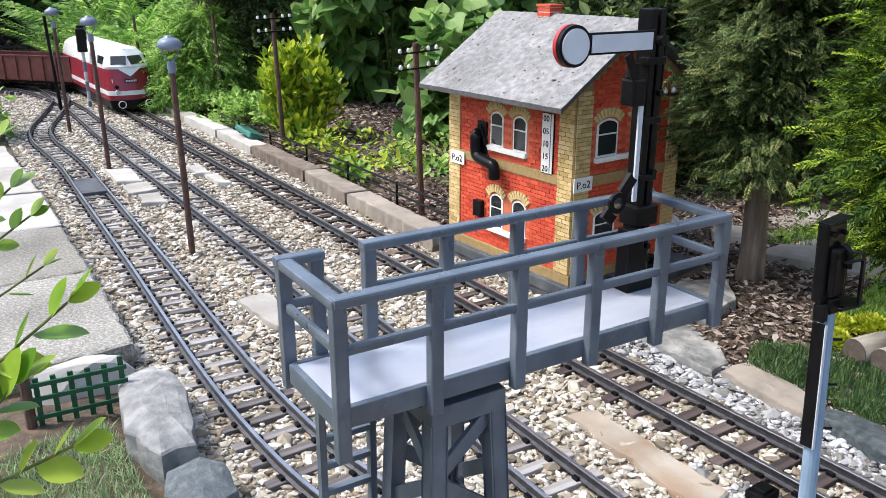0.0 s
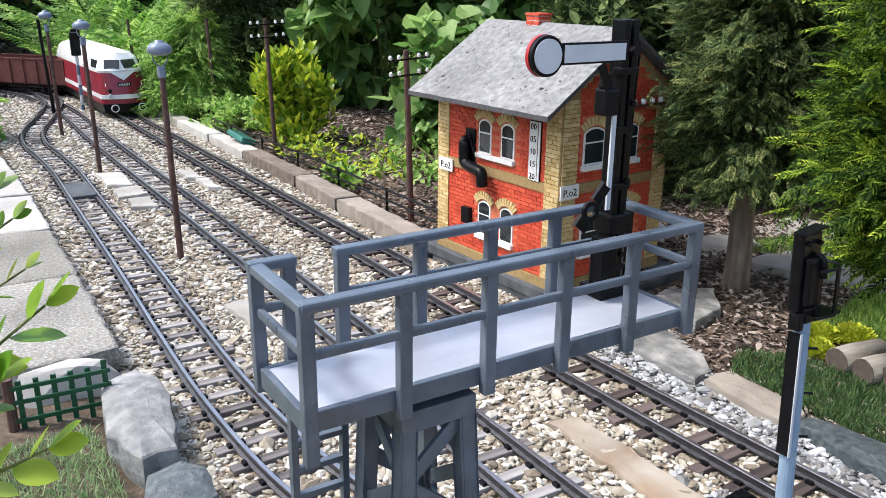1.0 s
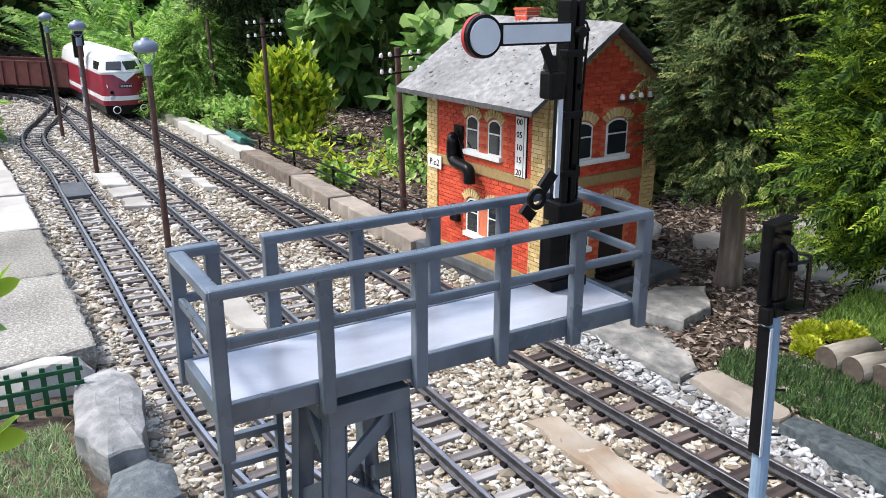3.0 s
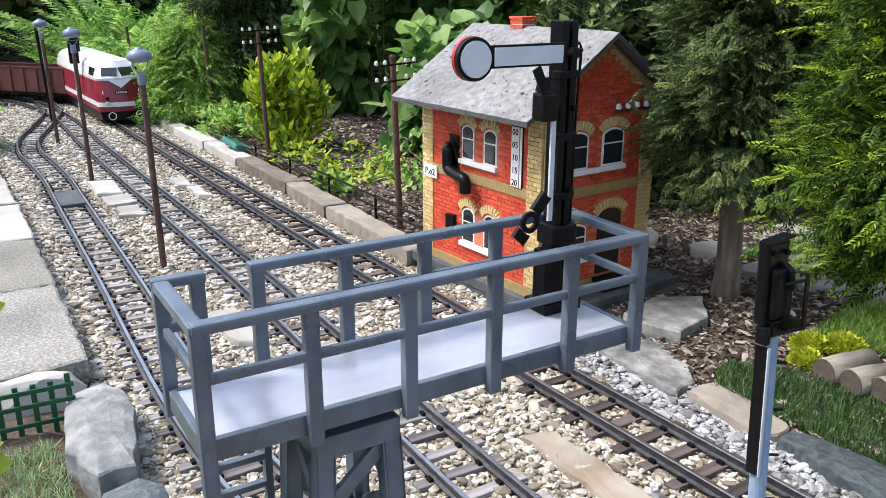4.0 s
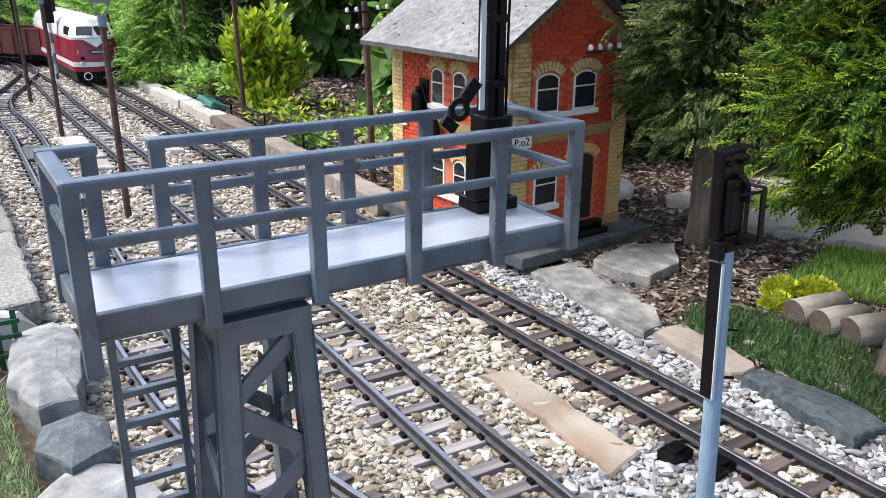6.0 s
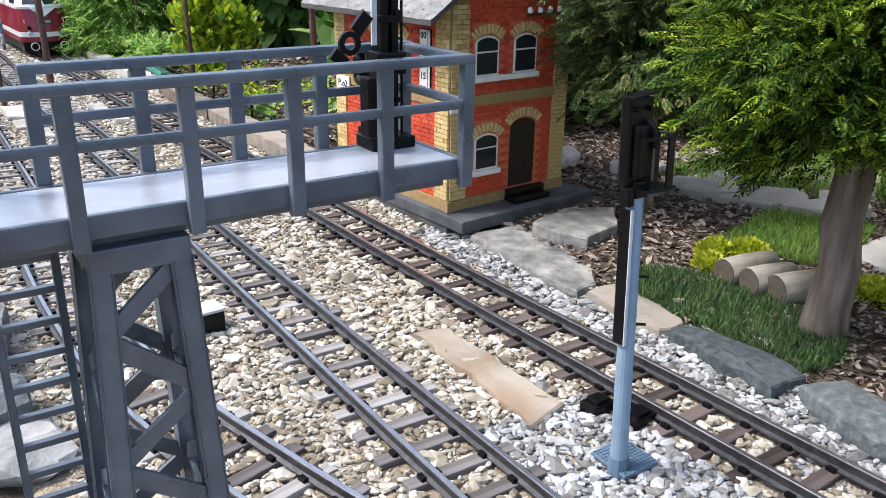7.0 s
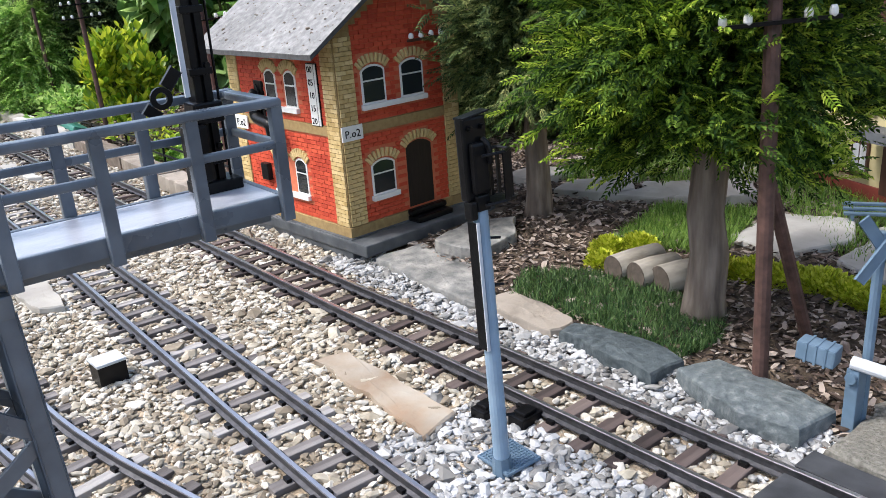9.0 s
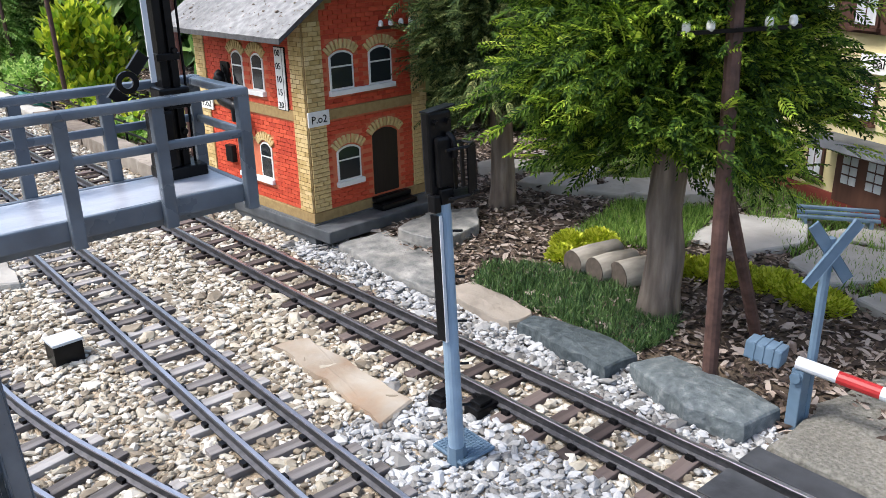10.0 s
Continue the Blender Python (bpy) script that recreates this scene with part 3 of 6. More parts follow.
flakes(0.53, 1.0, 0.05, 1.0, 26000, 0.0031, "brown bark mulch with stones on the bed", lambda P: P[:, 0] > 0.535 + 0.2 * (np.abs(P[:, 1] - 0.74) < 0.13))
flakes(0.52, 1.0, 0.85, 2.0, 14000, 0.0042, "reddish brown bark mulch beside the kerb")
flakes(-0.4, 0.5, 2.9, 4.2, 2500, 0.012, "dark leaf litter at the far end of the tracks")

# ---- stones beside the track ----
def stones(name, label, material, sets, category="stone", group=""):
    for k, (outline, z0, z1, dome) in enumerate(sets):
        c = Vector((sum(p[0] for p in outline) / len(outline), sum(p[1] for p in outline) / len(outline), z0))
        o = part(name, stone([(p[0] - c.x, p[1] - c.y) for p in outline], 0, z1 - z0, k + len(label), dome=dome), material, smooth=False)
        o.matrix_basis = Matrix.Translation(c)
        tagged(o, label, category, group)


stones("slate_slab", "flat grey slate slab edging the track bed", M_SLATE, [
    ([(0.540, 0.604), (0.602, 0.606), (0.597, 0.52), (0.582, 0.466), (0.562, 0.441), (0.534, 0.439), (0.535, 0.52)], 0.004, 0.017, 0.001),
    ([(0.593, 0.574), (0.655, 0.59), (0.702, 0.566), (0.664, 0.52), (0.609, 0.504), (0.594, 0.53)], 0.006, 0.031, 0.001)], "slab", "edging stones")
stones("edging_stone", "brownish flat edging stone beside white chippings", M_KERB, [
    ([(0.545, 0.434), (0.578, 0.436), (0.570, 0.352), (0.557, 0.341), (0.538, 0.345), (0.537, 0.395)], 0.002, 0.018, 0.002)], "stone", "edging stones")
stones("edging_stone", "blue-grey slate edging stone beside white chippings", M_STONEB, [
    ([(0.540, 0.338), (0.560, 0.340), (0.573, 0.285), (0.568, 0.239), (0.533, 0.240), (0.534, 0.29)], 0.0, 0.021, 0.002),
    ([(0.546, 0.236), (0.579, 0.222), (0.580, 0.160), (0.574, 0.130), (0.533, 0.130), (0.530, 0.172)], 0.0, 0.023, 0.003)], "stone", "edging stones")
stones("sandstone_plank", "long flat orange-brown sandstone strip on ballast", M_SAND, [
    ([(0.3807, 0.4553), (0.407, 0.4497), (0.408, 0.3943), (0.409, 0.309), (0.3763, 0.3017), (0.3777, 0.3743)], 0.003, 0.0125, 0.0004)], "stone")
stones("paving_slab", "weathered concrete slab with pale aggregate", M_CONC, [
    ([(-0.12, 0.715), (0.1013, 0.7287), (0.1017, 0.958), (-0.12, 0.945)], 0.004, 0.034, 0),
    ([(-0.12, 0.95), (0.102, 0.966), (0.0987, 1.168), (-0.121, 1.201)], 0.004, 0.032, 0)], "slab", "slabs beside the track")
stones("pale_slab", "pale stone slab beside the track", M_PALE, [
    ([(-0.1, 1.21), (0.1007, 1.178), (0.098, 1.385), (-0.0963, 1.415)], 0.004, 0.03, 0),
    ([(-0.096, 1.425), (0.096, 1.395), (0.093, 1.598), (-0.091, 1.631)], 0.004, 0.03, 0),
    ([(-0.091, 1.64), (0.0897, 1.604), (0.0813, 1.828), (-0.086, 1.862)], 0.004, 0.028, 0)], "slab", "slabs beside the track")
stones("flat_stone", "flat pale stone lying in the ballast", M_PALE, [
    ([(0.2213, 1.564), (0.2643, 1.549), (0.2597, 1.444), (0.2223, 1.458)], 0.003, 0.0155, 0), ([(0.224, 1.429), (0.2653, 1.434), (0.2667, 1.367), (0.2217, 1.362)], 0.003, 0.0155, 0),
    ([(0.233, 1.351), (0.2647, 1.348), (0.2637, 1.281), (0.2287, 1.294)], 0.003, 0.0155, 0), ([(0.3567, 1.519), (0.3797, 1.507), (0.3787, 1.441), (0.3547, 1.453)], 0.003, 0.0155, 0),
    ([(0.3657, 1.433), (0.3867, 1.43), (0.3847, 1.354), (0.3657, 1.366)], 0.003, 0.0155, 0), ([(0.2273, 0.8287), (0.2643, 0.8313), (0.2633, 0.7257), (0.2383, 0.737)], 0.003, 0.0155, 0)], "stone", "flat stones")
for k, (x, y, z, s, rz, tilt, material, label) in enumerate([
        (0.0937, 0.4427, 0.012, (0.04, 0.04, 0.018), 30, 0, M_STONE, "grey flat rock beside the track"),
        (0.0513, 0.7053, 0.014, (0.05, 0.03, 0.035), 5, 0, M_PALE, "pale rounded rock behind the green trellis"),
        (0.779, 0.7473, 0.03, (0.05, 0.03, 0.022), 10, 0, M_STONE, "grey garden rock at the edge of the mulch"),
        (0.844, 0.6573, 0.028, (0.06, 0.03, 0.02), -30, 0, M_PALE, "pale rough rock edging the mulch"),
        (0.894, 0.5793, 0.026, (0.05, 0.03, 0.018), -50, 0, M_STONE, "grey rock edging the mulch"),
        (-0.0279, 2.549, 0.05, (0.12, 0.07, 0.06), 10, 0, M_PALE, "large pale boulder at the far bend")]):
    o = part("rock", boulder(*s, k + 2, 0.28, 3), material)
    o.matrix_basis = pose(x, y, z, tilt, 0, rz)
    tagged(o, label, "rock")
stones("rock", "large grey rock with flat faces beside the track", M_STONE, [([(0.0723, 0.6607), (0.1013, 0.6737), (0.1197, 0.64), (0.1127, 0.5727), (0.0997, 0.5287), (0.0763, 0.5257), (0.0623, 0.5717)], 0.0, 0.036, 0.005)], "rock")
stones("rock", "blue-grey angular rock beside the track", M_STONEB, [([(0.0783, 0.5137), (0.1013, 0.5197), (0.1167, 0.5017), (0.1127, 0.4657), (0.0857, 0.4537), (0.0697, 0.4857)], 0.0, 0.030, 0.004)], "rock")
# path of paving and lawn beyond the mulch
stones("path_stone", "pale irregular path stone beyond the mulch", M_PALE, [
    ([(0.7953, 0.5983), (0.8447, 0.6087), (0.895, 0.5603), (0.8587, 0.522), (0.8183, 0.541)], 0.01, 0.036, 0.004),
    ([(0.8283, 0.532), (0.8687, 0.5173), (0.8963, 0.5413), (0.9383, 0.4937), (0.9017, 0.4597), (0.8513, 0.4787)], 0.01, 0.033, 0.004),
    ([(0.8617, 0.4693), (0.9023, 0.45), (0.9493, 0.484), (0.9767, 0.4457), (0.9347, 0.4063), (0.879, 0.4307)], 0.008, 0.035, 0.004),
    ([(0.8083, 0.3663), (0.908, 0.3673), (0.943, 0.298), (0.8745, 0.268), (0.8017, 0.2967)], 0.0, 0.024, 0.003),
    ([(0.8143, 0.2563), (0.8955, 0.258), (0.919, 0.177), (0.8405, 0.1655), (0.792, 0.206)], 0.0, 0.024, 0.003),
    ([(0.7785, 0.1755), (0.87, 0.151), (0.864, 0.074), (0.783, 0.062), (0.755, 0.114)], 0.0, 0.024, 0.003),
    ([(0.914, 0.278), (0.9855, 0.2585), (0.968, 0.188), (0.929, 0.167)], 0.0, 0.022, 0.002),
    ([(0.9737, 0.5507), (1.086, 0.598), (1.133, 0.5033), (1.001, 0.4457)], 0.006, 0.03, 0.002),
    ([(0.9243, 0.7013), (1.047, 0.7137), (1.067, 0.609), (0.9603, 0.598)], 0.006, 0.03, 0.002)], "stone", "path stones")
# kerb along the far half of the right-hand track
kx = lambda y: 0.503 - 0.03 * sm((y - 1.3) / 1.2)
y = 0.875
while y < 2.45:
    L = random.uniform(0.17, 0.29)
    stones("kerb_stone", "worn brownish kerb stone beside the track" if y < 1.5 else "pale grey kerb stone beside the track", M_KERB if y < 1.5 else M_PALE,
           [([(kx(y) + random.uniform(-1, 1) * 0.003, y), (kx(y) + 0.036, y), (kx(y + L) + 0.036, y + L - 0.006), (kx(y + L) + random.uniform(-1, 1) * 0.003, y + L - 0.006)], 0.0, 0.028 + random.uniform(-1, 1) * 0.002, 0.001)], "kerb", "kerb stones")
    y += L
# level crossing
cr = thing("crossing_deck", pose(0, 0, 0), "dark grey panels between and beside the rails", "level crossing", kind="structure")
for x0, x1 in ((0.4640, 0.4965), (0.5075, 0.529), (0.395, 0.4525)):
    part("panel", box(x0, x1, -0.4, 0.120, 0.006, 0.0178, 0.001), M_PANEL, cr)
stones("crossing_ramp", "exposed aggregate concrete ramp of the level crossing", M_CONC, [([(0.53, 0.1145), (0.601, 0.1175), (0.74, 0.103), (0.75, -0.4), (0.517, -0.4)], 0.0, 0.021, 0)], "ramp")


# ---- signal gantry ----
def gantry():
    g = thing("signal_gantry", pose(0.0815, 0.2230, 0, 0, 0, 0.5), "grey painted signal gantry with railings and pale floor", "signal gantry")
    W, D, F, T = 0.1785, 0.0395, 0.2178, 0.2570
    part("floor", box(0.001, W - 0.001, 0.001, D - 0.001, F - 0.006, F, 0.0008), M_FLOOR, g, "pale glossy painted floor")
    for a, b in (((0, 0), (W, 0)), ((0, D), (W, D)), ((0, 0), (0, D)), ((W, 0), (W, D))):
        part("edge_beam", beam(bmesh.new(), (*a, F - 0.0036), (*b, F - 0.0036), 0.0028, 0.0078, bevel=0.0006), M_GREY, g)
    for i in range(3):
        v = 0.01 + i * 0.013
        part("joist", box(0.003, W - 0.003, v - 0.003, v + 0.003, F - 0.0125, F - 0.0065, 0.0005), M_GREY, g)

    def post(u, v, drop=0.0155):
        part("post", box(u - 0.0025, u + 0.0025, v - 0.0022, v + 0.0022, F - drop, T - 0.001, 0.0007), M_GREY, g)

    def rail(a, b, z, name="handrail", w=0.0055, h=0.0036):
        part(name, beam(bmesh.new(), (*a, z), (*b, z), w, h, bevel=0.0010), M_GREY, g)
    for i in range(6):
        post(i * W / 5, -0.003, 0.0105 + 0.0075 * (i == 0))
    for u in (0.0, 0.0125, 0.034, 0.069, 0.104, 0.139, W):
        post(u, D + 0.003, 0.0105)
    rail((-0.002, -0.003), (W + 0.002, -0.003), T)
    rail((-0.003, D + 0.003), (0.0155, D + 0.003), T)
    rail((0.031, D + 0.003), (W + 0.003, D + 0.003), T)
    rail((0, -0.005), (0, D + 0.005), T - 0.0004)
    rail((W, -0.005), (W, D + 0.005), T - 0.0004)
    zm = F + 0.0222
    rail((0, -0.0032), (W, -0.0032), zm, "mid_rail", 0.0026, 0.0036)
    rail((0, D + 0.0032), (0.0125, D + 0.0032), zm, "mid_rail", 0.0026, 0.0036)
    rail((0.034, D + 0.0032), (W, D + 0.0032), zm, "mid_rail", 0.0026, 0.0036)
    rail((0, 0), (0, D), zm, "mid_rail", 0.0026, 0.0036)
    rail((W, 0), (W, D), zm, "mid_rail", 0.0026, 0.0036)
    # tower
    top = F - 0.0125
    u0, u1, v0, v1 = 0.0408, 0.0668, 0.0055, 0.0345
    part("tower_cap", box(u0 - 0.0034, u1 + 0.0034, v0 - 0.0036, v1 + 0.0036, top - 0.009, top, 0.0007), M_GREY, g)
    fl = 0.0075
    leg = {}
    for i, (u, su) in enumerate(((u0, -1), (u1, 1))):
        for v, sv in ((v0, -1), (v1, 1)):
            p, q = Vector((u + su * fl, v + sv * fl, 0.0)), Vector((u, v, top - 0.008))
            leg[su, sv] = (p, q)
            part("leg", beam(bmesh.new(), p, q, 0.0064, 0.0062, up=(0, 1, 0), bevel=0.0007), M_GREY, g)
    for a, b in (((-1, -1), (1, -1)), ((-1, 1), (1, 1)), ((-1, -1), (-1, 1)), ((1, -1), (1, 1))):
        for bay in range(8):
            t0, t1 = bay / 8 + 0.004, (bay + 1) / 8 - 0.004
            pa, pb = leg[a][0].lerp(leg[a][1], t0), leg[b][0].lerp(leg[b][1], t1)
            if bay % 2 == 0:
                pa, pb = leg[a][0].lerp(leg[a][1], t1), leg[b][0].lerp(leg[b][1], t0)
            n = (pb - pa).cross(Vector((0, 0, 1))).normalized()
            part("brace", beam(bmesh.new(), pa, pb, 0.0022, 0.0062, up=n.cross(pb - pa).normalized(), bevel=0.0004), M_GREY, g)
    # ladder at the gap in the railing
    y = D + 0.0035
    for u in (0.0115, 0.0335):
        part("ladder_rail", beam(bmesh.new(), (u, y + 0.004, 0.002), (u, y, F + 0.002), 0.0028, 0.0028, up=(0, 1, 0), bevel=0.0004), M_GREY, g)
    for i in range(17):
        z = 0.006 + i * 0.0124
        part("rung", beam(bmesh.new(), (0.0115, y + 0.004 * (1 - z / F), z), (0.0335, y + 0.004 * (1 - z / F), z), 0.003, 0.0026, bevel=0.0003), M_GREY, g)
    # semaphore mast, fixed to the floor
    mu, mv = 0.1633, 0.0325
    part("mast_foot", box(mu - 0.010, mu + 0.010, mv - 0.0075, mv + 0.0075, F, F + 0.005, 0.0007), M_BLACK, g, "black foot of the mast")
    for du in (-0.0023, 0.0023):
        part("mast", box(mu + du - 0.0016, mu + du + 0.0016, mv - 0.0042, mv + 0.0042, F, 0.3402, 0.0005), M_BLACK, g, "black steel mast")
    part("mast_web", box(mu - 0.0014, mu + 0.0014, mv - 0.002, mv + 0.002, F, 0.339), M_BLACK, g)
    part("drive_box", box(mu - 0.0125, mu - 0.003, mv - 0.009, mv - 0.001, F + 0.006, F + 0.030, 0.001), M_BLACK, g, "black signal drive box")
    part("mid_box", box(mu - 0.0065, mu + 0.0065, mv - 0.0065, mv + 0.005, F + 0.030, F + 0.039, 0.001), M_BLACK, g)
    az, ad = 0.3278, mv - 0.0060
    part("arm", box(mu - 0.041, mu - 0.004, ad - 0.0008, ad + 0.0008, az - 0.0043, az + 0.0043, 0.0003), M_BLACK, g, "black-edged signal arm")
    arm = part("arm_face", box(mu - 0.0385, mu - 0.006, ad - 0.0013, ad - 0.0008, az - 0.0034, az + 0.0034), M_SIGNALW, g, "white arm face")
    turn = Matrix.Translation((mu - 0.0468, ad, az - 0.0005)) @ pose(0, 0, 0, 90)
    for nm, r, h0, h1, mt, lb in (("disc_rim", 0.0080, -0.0012, 0.0008, M_BLACK, "black disc rim"), ("disc_edge", 0.0082, -0.0030, -0.0012, M_SIGNALR, "red back of the disc"), ("disc_face", 0.0067, 0.0008, 0.0014, M_SIGNALW, "white disc face")):
        bm = lathe([(r, h0), (r, h1)], 32)
        bm.transform(turn)
        part(nm, bm, mt, g, lb)
    bm = rod((mu - 0.004, ad + 0.004, az), (mu + 0.008, ad + 0.004, az + 0.0005), 0.0008)
    part("arm_axle", rod((mu, ad - 0.002, az), (mu, mv + 0.008, az), 0.0022, n=14, bm=bm), M_BLACK, g)
    # lamp and spectacle below the arm
    part("lamp_body", box(mu - 0.0145, mu - 0.0070, ad - 0.001, ad + 0.007, az - 0.0265, az - 0.0150, 0.0012), M_BLACK, g, "black signal lamp")
    part("lamp_top", rod((mu - 0.012, ad + 0.003, az - 0.0145), (mu - 0.012, ad + 0.003, az - 0.009), 0.0032, 0.0022), M_BLACK, g)
    part("spectacle", beam(bmesh.new(), (mu - 0.018, ad, az - 0.005), (mu - 0.013, ad, az - 0.015), 0.0012, 0.004, up=(1, 0, 0.4), bevel=0.0003), M_BLACK, g)
    # lowered second spectacle with a round opening
    bm = bmesh.new()
    hole, outl = ring(0.0024, 16), [(0.0046 * math.cos(2 * math.pi * i / 16), 0.0046 * math.sin(2 * math.pi * i / 16)) for i in range(16)]
    vs = [[bm.verts.new((a, y0, b)) for a, b in pr] for y0 in (-0.0007, 0.0007) for pr in (hole, outl)]
    for i in range(16):
        j = (i + 1) % 16
        for a, b in ((0, 1), (1, 3), (3, 2), (2, 0)):
            bm.faces.new((vs[a][i], vs[a][j], vs[b][j], vs[b][i]))
    bm.transform(pose(mu - 0.0195, ad - 0.001, F + 0.0435))
    beam(bm, (mu - 0.0225, ad - 0.001, F + 0.0400), (mu - 0.0255, ad - 0.001, F + 0.0365), 0.0014, 0.007, up=(1, 0, -0.5), bevel=0.0003)
    beam(bm, (mu - 0.0170, ad - 0.001, F + 0.0475), (mu - 0.0115, ad - 0.001, F + 0.0540), 0.0014, 0.0052, up=(1, 0, -0.8), bevel=0.0003)
    part("second_spectacle", bm, M_BLACK, g)
    part("mast_stripe", box(mu - 0.0088, mu - 0.0066, mv - 0.0055, mv - 0.0045, F + 0.042, F + 0.084), M_SIGNALW, g, "white strip on the mast")
    part("cable", tube(smooth_line([(mu + 0.004, mv - 0.002, az + 0.004), (mu + 0.009, mv, az + 0.001), (mu + 0.0085, mv, az - 0.015), (mu + 0.0078, mv, az - 0.04), (mu + 0.0078, mv, F + 0.005)]), 0.0006, 6), M_BLACK, g, "black wire")
    for z in (F + 0.012, F + 0.05, F + 0.075, F + 0.1):
        part("bracket", box(mu - 0.0052, mu + 0.0050, mv - 0.0050, mv + 0.0005, z, z + 0.0030, 0.0004), M_BLACK, g)
    for i in range(3):
        part("bolt", rod((mu + 0.0025, mv - 0.0045, F + 0.02 + i * 0.034), (mu + 0.0025, mv - 0.0062, F + 0.02 + i * 0.034), 0.0013, n=6), M_BLACK, g)


gantry()


def colour_signal():
    s = thing("colour_light_signal", pose(0.3887, 0.2400, 0.0015, -3.0), "pale blue post with black colour light signal head", "railway signal")
    part("base_plate", beam(bmesh.new(), (0.010, -0.009, 0.0105), (0.010, 0.019, 0.0125), 0.028, 0.002, bevel=0.0004), M_BLUEGREY, s, "ribbed blue-grey base plate")
    for k in range(11):
        x = -0.002 + k * 0.0024
        part("tread_rib", beam(bmesh.new(), (x - 0.001, -0.008, 0.0118), (x + 0.001, 0.018, 0.0138), 0.0006, 0.0008), M_BLUEGREY, s)
    for k in range(11):
        y = -0.0065 + k * 0.0024
        part("tread_rib", beam(bmesh.new(), (-0.003, y, 0.0119 + 0.0018 * k / 10), (0.023, y, 0.0119 + 0.0018 * k / 10), 0.0006, 0.0008), M_BLUEGREY, s)
    part("foot_collar", rod((0, 0, 0.002), (0, 0, 0.019), 0.0068, 0.0058, 8), M_BLUEGREY, s)
    part("post", rod((0, 0, 0.016), (0, 0, 0.181), 0.0050, 0.0044, 16), M_POLE, s, smooth=False)
    for i in range(5):
        z = 0.046 + i * 0.0277
        part("step_pin", rod((0.003, -0.002, z + 0.0006), (0.0088, -0.0052, z), 0.0008, n=6), M_BLACK, s)
    part("side_board", box(-0.0066, -0.0050, -0.004, 0.004, 0.092, 0.168, 0.0003), M_BLACK, s, "narrow black board")
    part("board_edge", box(-0.0070, -0.0050, -0.0047, -0.0041, 0.092, 0.1685), M_SIGNALW, s, "white board edge")
    # head: backplate with hooded lamps towards the tracks' far end
    part("head", box(-0.0085, 0.0080, -0.0015, 0.0055, 0.180, 0.2255, 0.0015), M_BLACK, s, "black signal head")
    part("lamp_case", box(-0.0060, 0.0055, -0.0055, -0.0014, 0.184, 0.212, 0.0018), M_BLACK, s)
    part("head_cap", beam(bmesh.new(), (-0.0095, 0.0005, 0.2255), (0.0095, 0.0005, 0.2278), 0.0085, 0.0011, bevel=0.0004), M_BLACK, s)
    for x in (-0.0045, 0.0040):
        part("lamp_knob", rod((x, -0.0012, 0.2200), (x, -0.0042, 0.2195), 0.0014, n=12), M_BLACK, s)
    part("lamp_pipe", tube(smooth_line([(0.0035, -0.0030, 0.2130), (0.0042, -0.0065, 0.2095), (0.0046, -0.0070, 0.2000)], 4), 0.0017, 8), M_BLACK, s)
    part("head_bracket", box(-0.0046, 0.0046, -0.0046, 0.0046, 0.174, 0.183, 0.001), M_BLACK, s)
    part("relay_box", box(-0.0090, -0.0045, -0.004, 0.003, 0.170, 0.1800, 0.001), M_BLACK, s)
    # service basket
    part("basket_floor", box(0.002, 0.0190, -0.010, 0.004, 0.1775, 0.179), M_BLACK, s)
    loop = [(-0.004, -0.010), (0.0105, -0.0115), (0.0190, -0.006), (0.0190, 0.004), (0.008, 0.004)]
    for a, b in zip(loop, loop[1:]):
        part("basket_rail", rod((*a, 0.2055), (*b, 0.2055), 0.0009, n=6), M_BLACK, s)
        part("basket_rail", rod((*a, 0.1785), (*b, 0.1785), 0.0009, n=6), M_BLACK, s)
    for a in loop[1:4] + [(0.0150, -0.0086), (0.0135, 0.004)]:
        part("basket_post", box(a[0] - 0.0011, a[0] + 0.0011, a[1] - 0.0006, a[1] + 0.0006, 0.178, 0.2055), M_BLACK, s)


colour_signal()


# ---- signal box ----
def arch_fill(w, z0, z1, rise, y0, y1, n=10):
    """A wall piece w wide from z0 to a flat-arched top at z1, from y0 to y1 in depth, centred on x = 0."""
    top = [(-w / 2 + w * i / n, z1 - rise + rise * math.sin(math.pi * i / n) ** 0.7) for i in range(n + 1)]
    o = [(-w / 2, z0), (w / 2, z0)] + top[::-1]
    bm = bmesh.new()
    a, b = [bm.verts.new((x, y0, z)) for x, z in o], [bm.verts.new((x, y1, z)) for x, z in o]
    bm.faces.new(a), bm.faces.new(b)
    for i in range(len(o)):
        j = (i + 1) % len(o)
        bm.faces.new((a[i], a[j], b[j], b[i]))
    return bm


HP = pose(0.5385, 0.6430, 0, 0, 0, 4.8)
HW, HL, HZ, EAVE, APEX = 0.166, 0.214, 0.030, 0.2465, 0.302


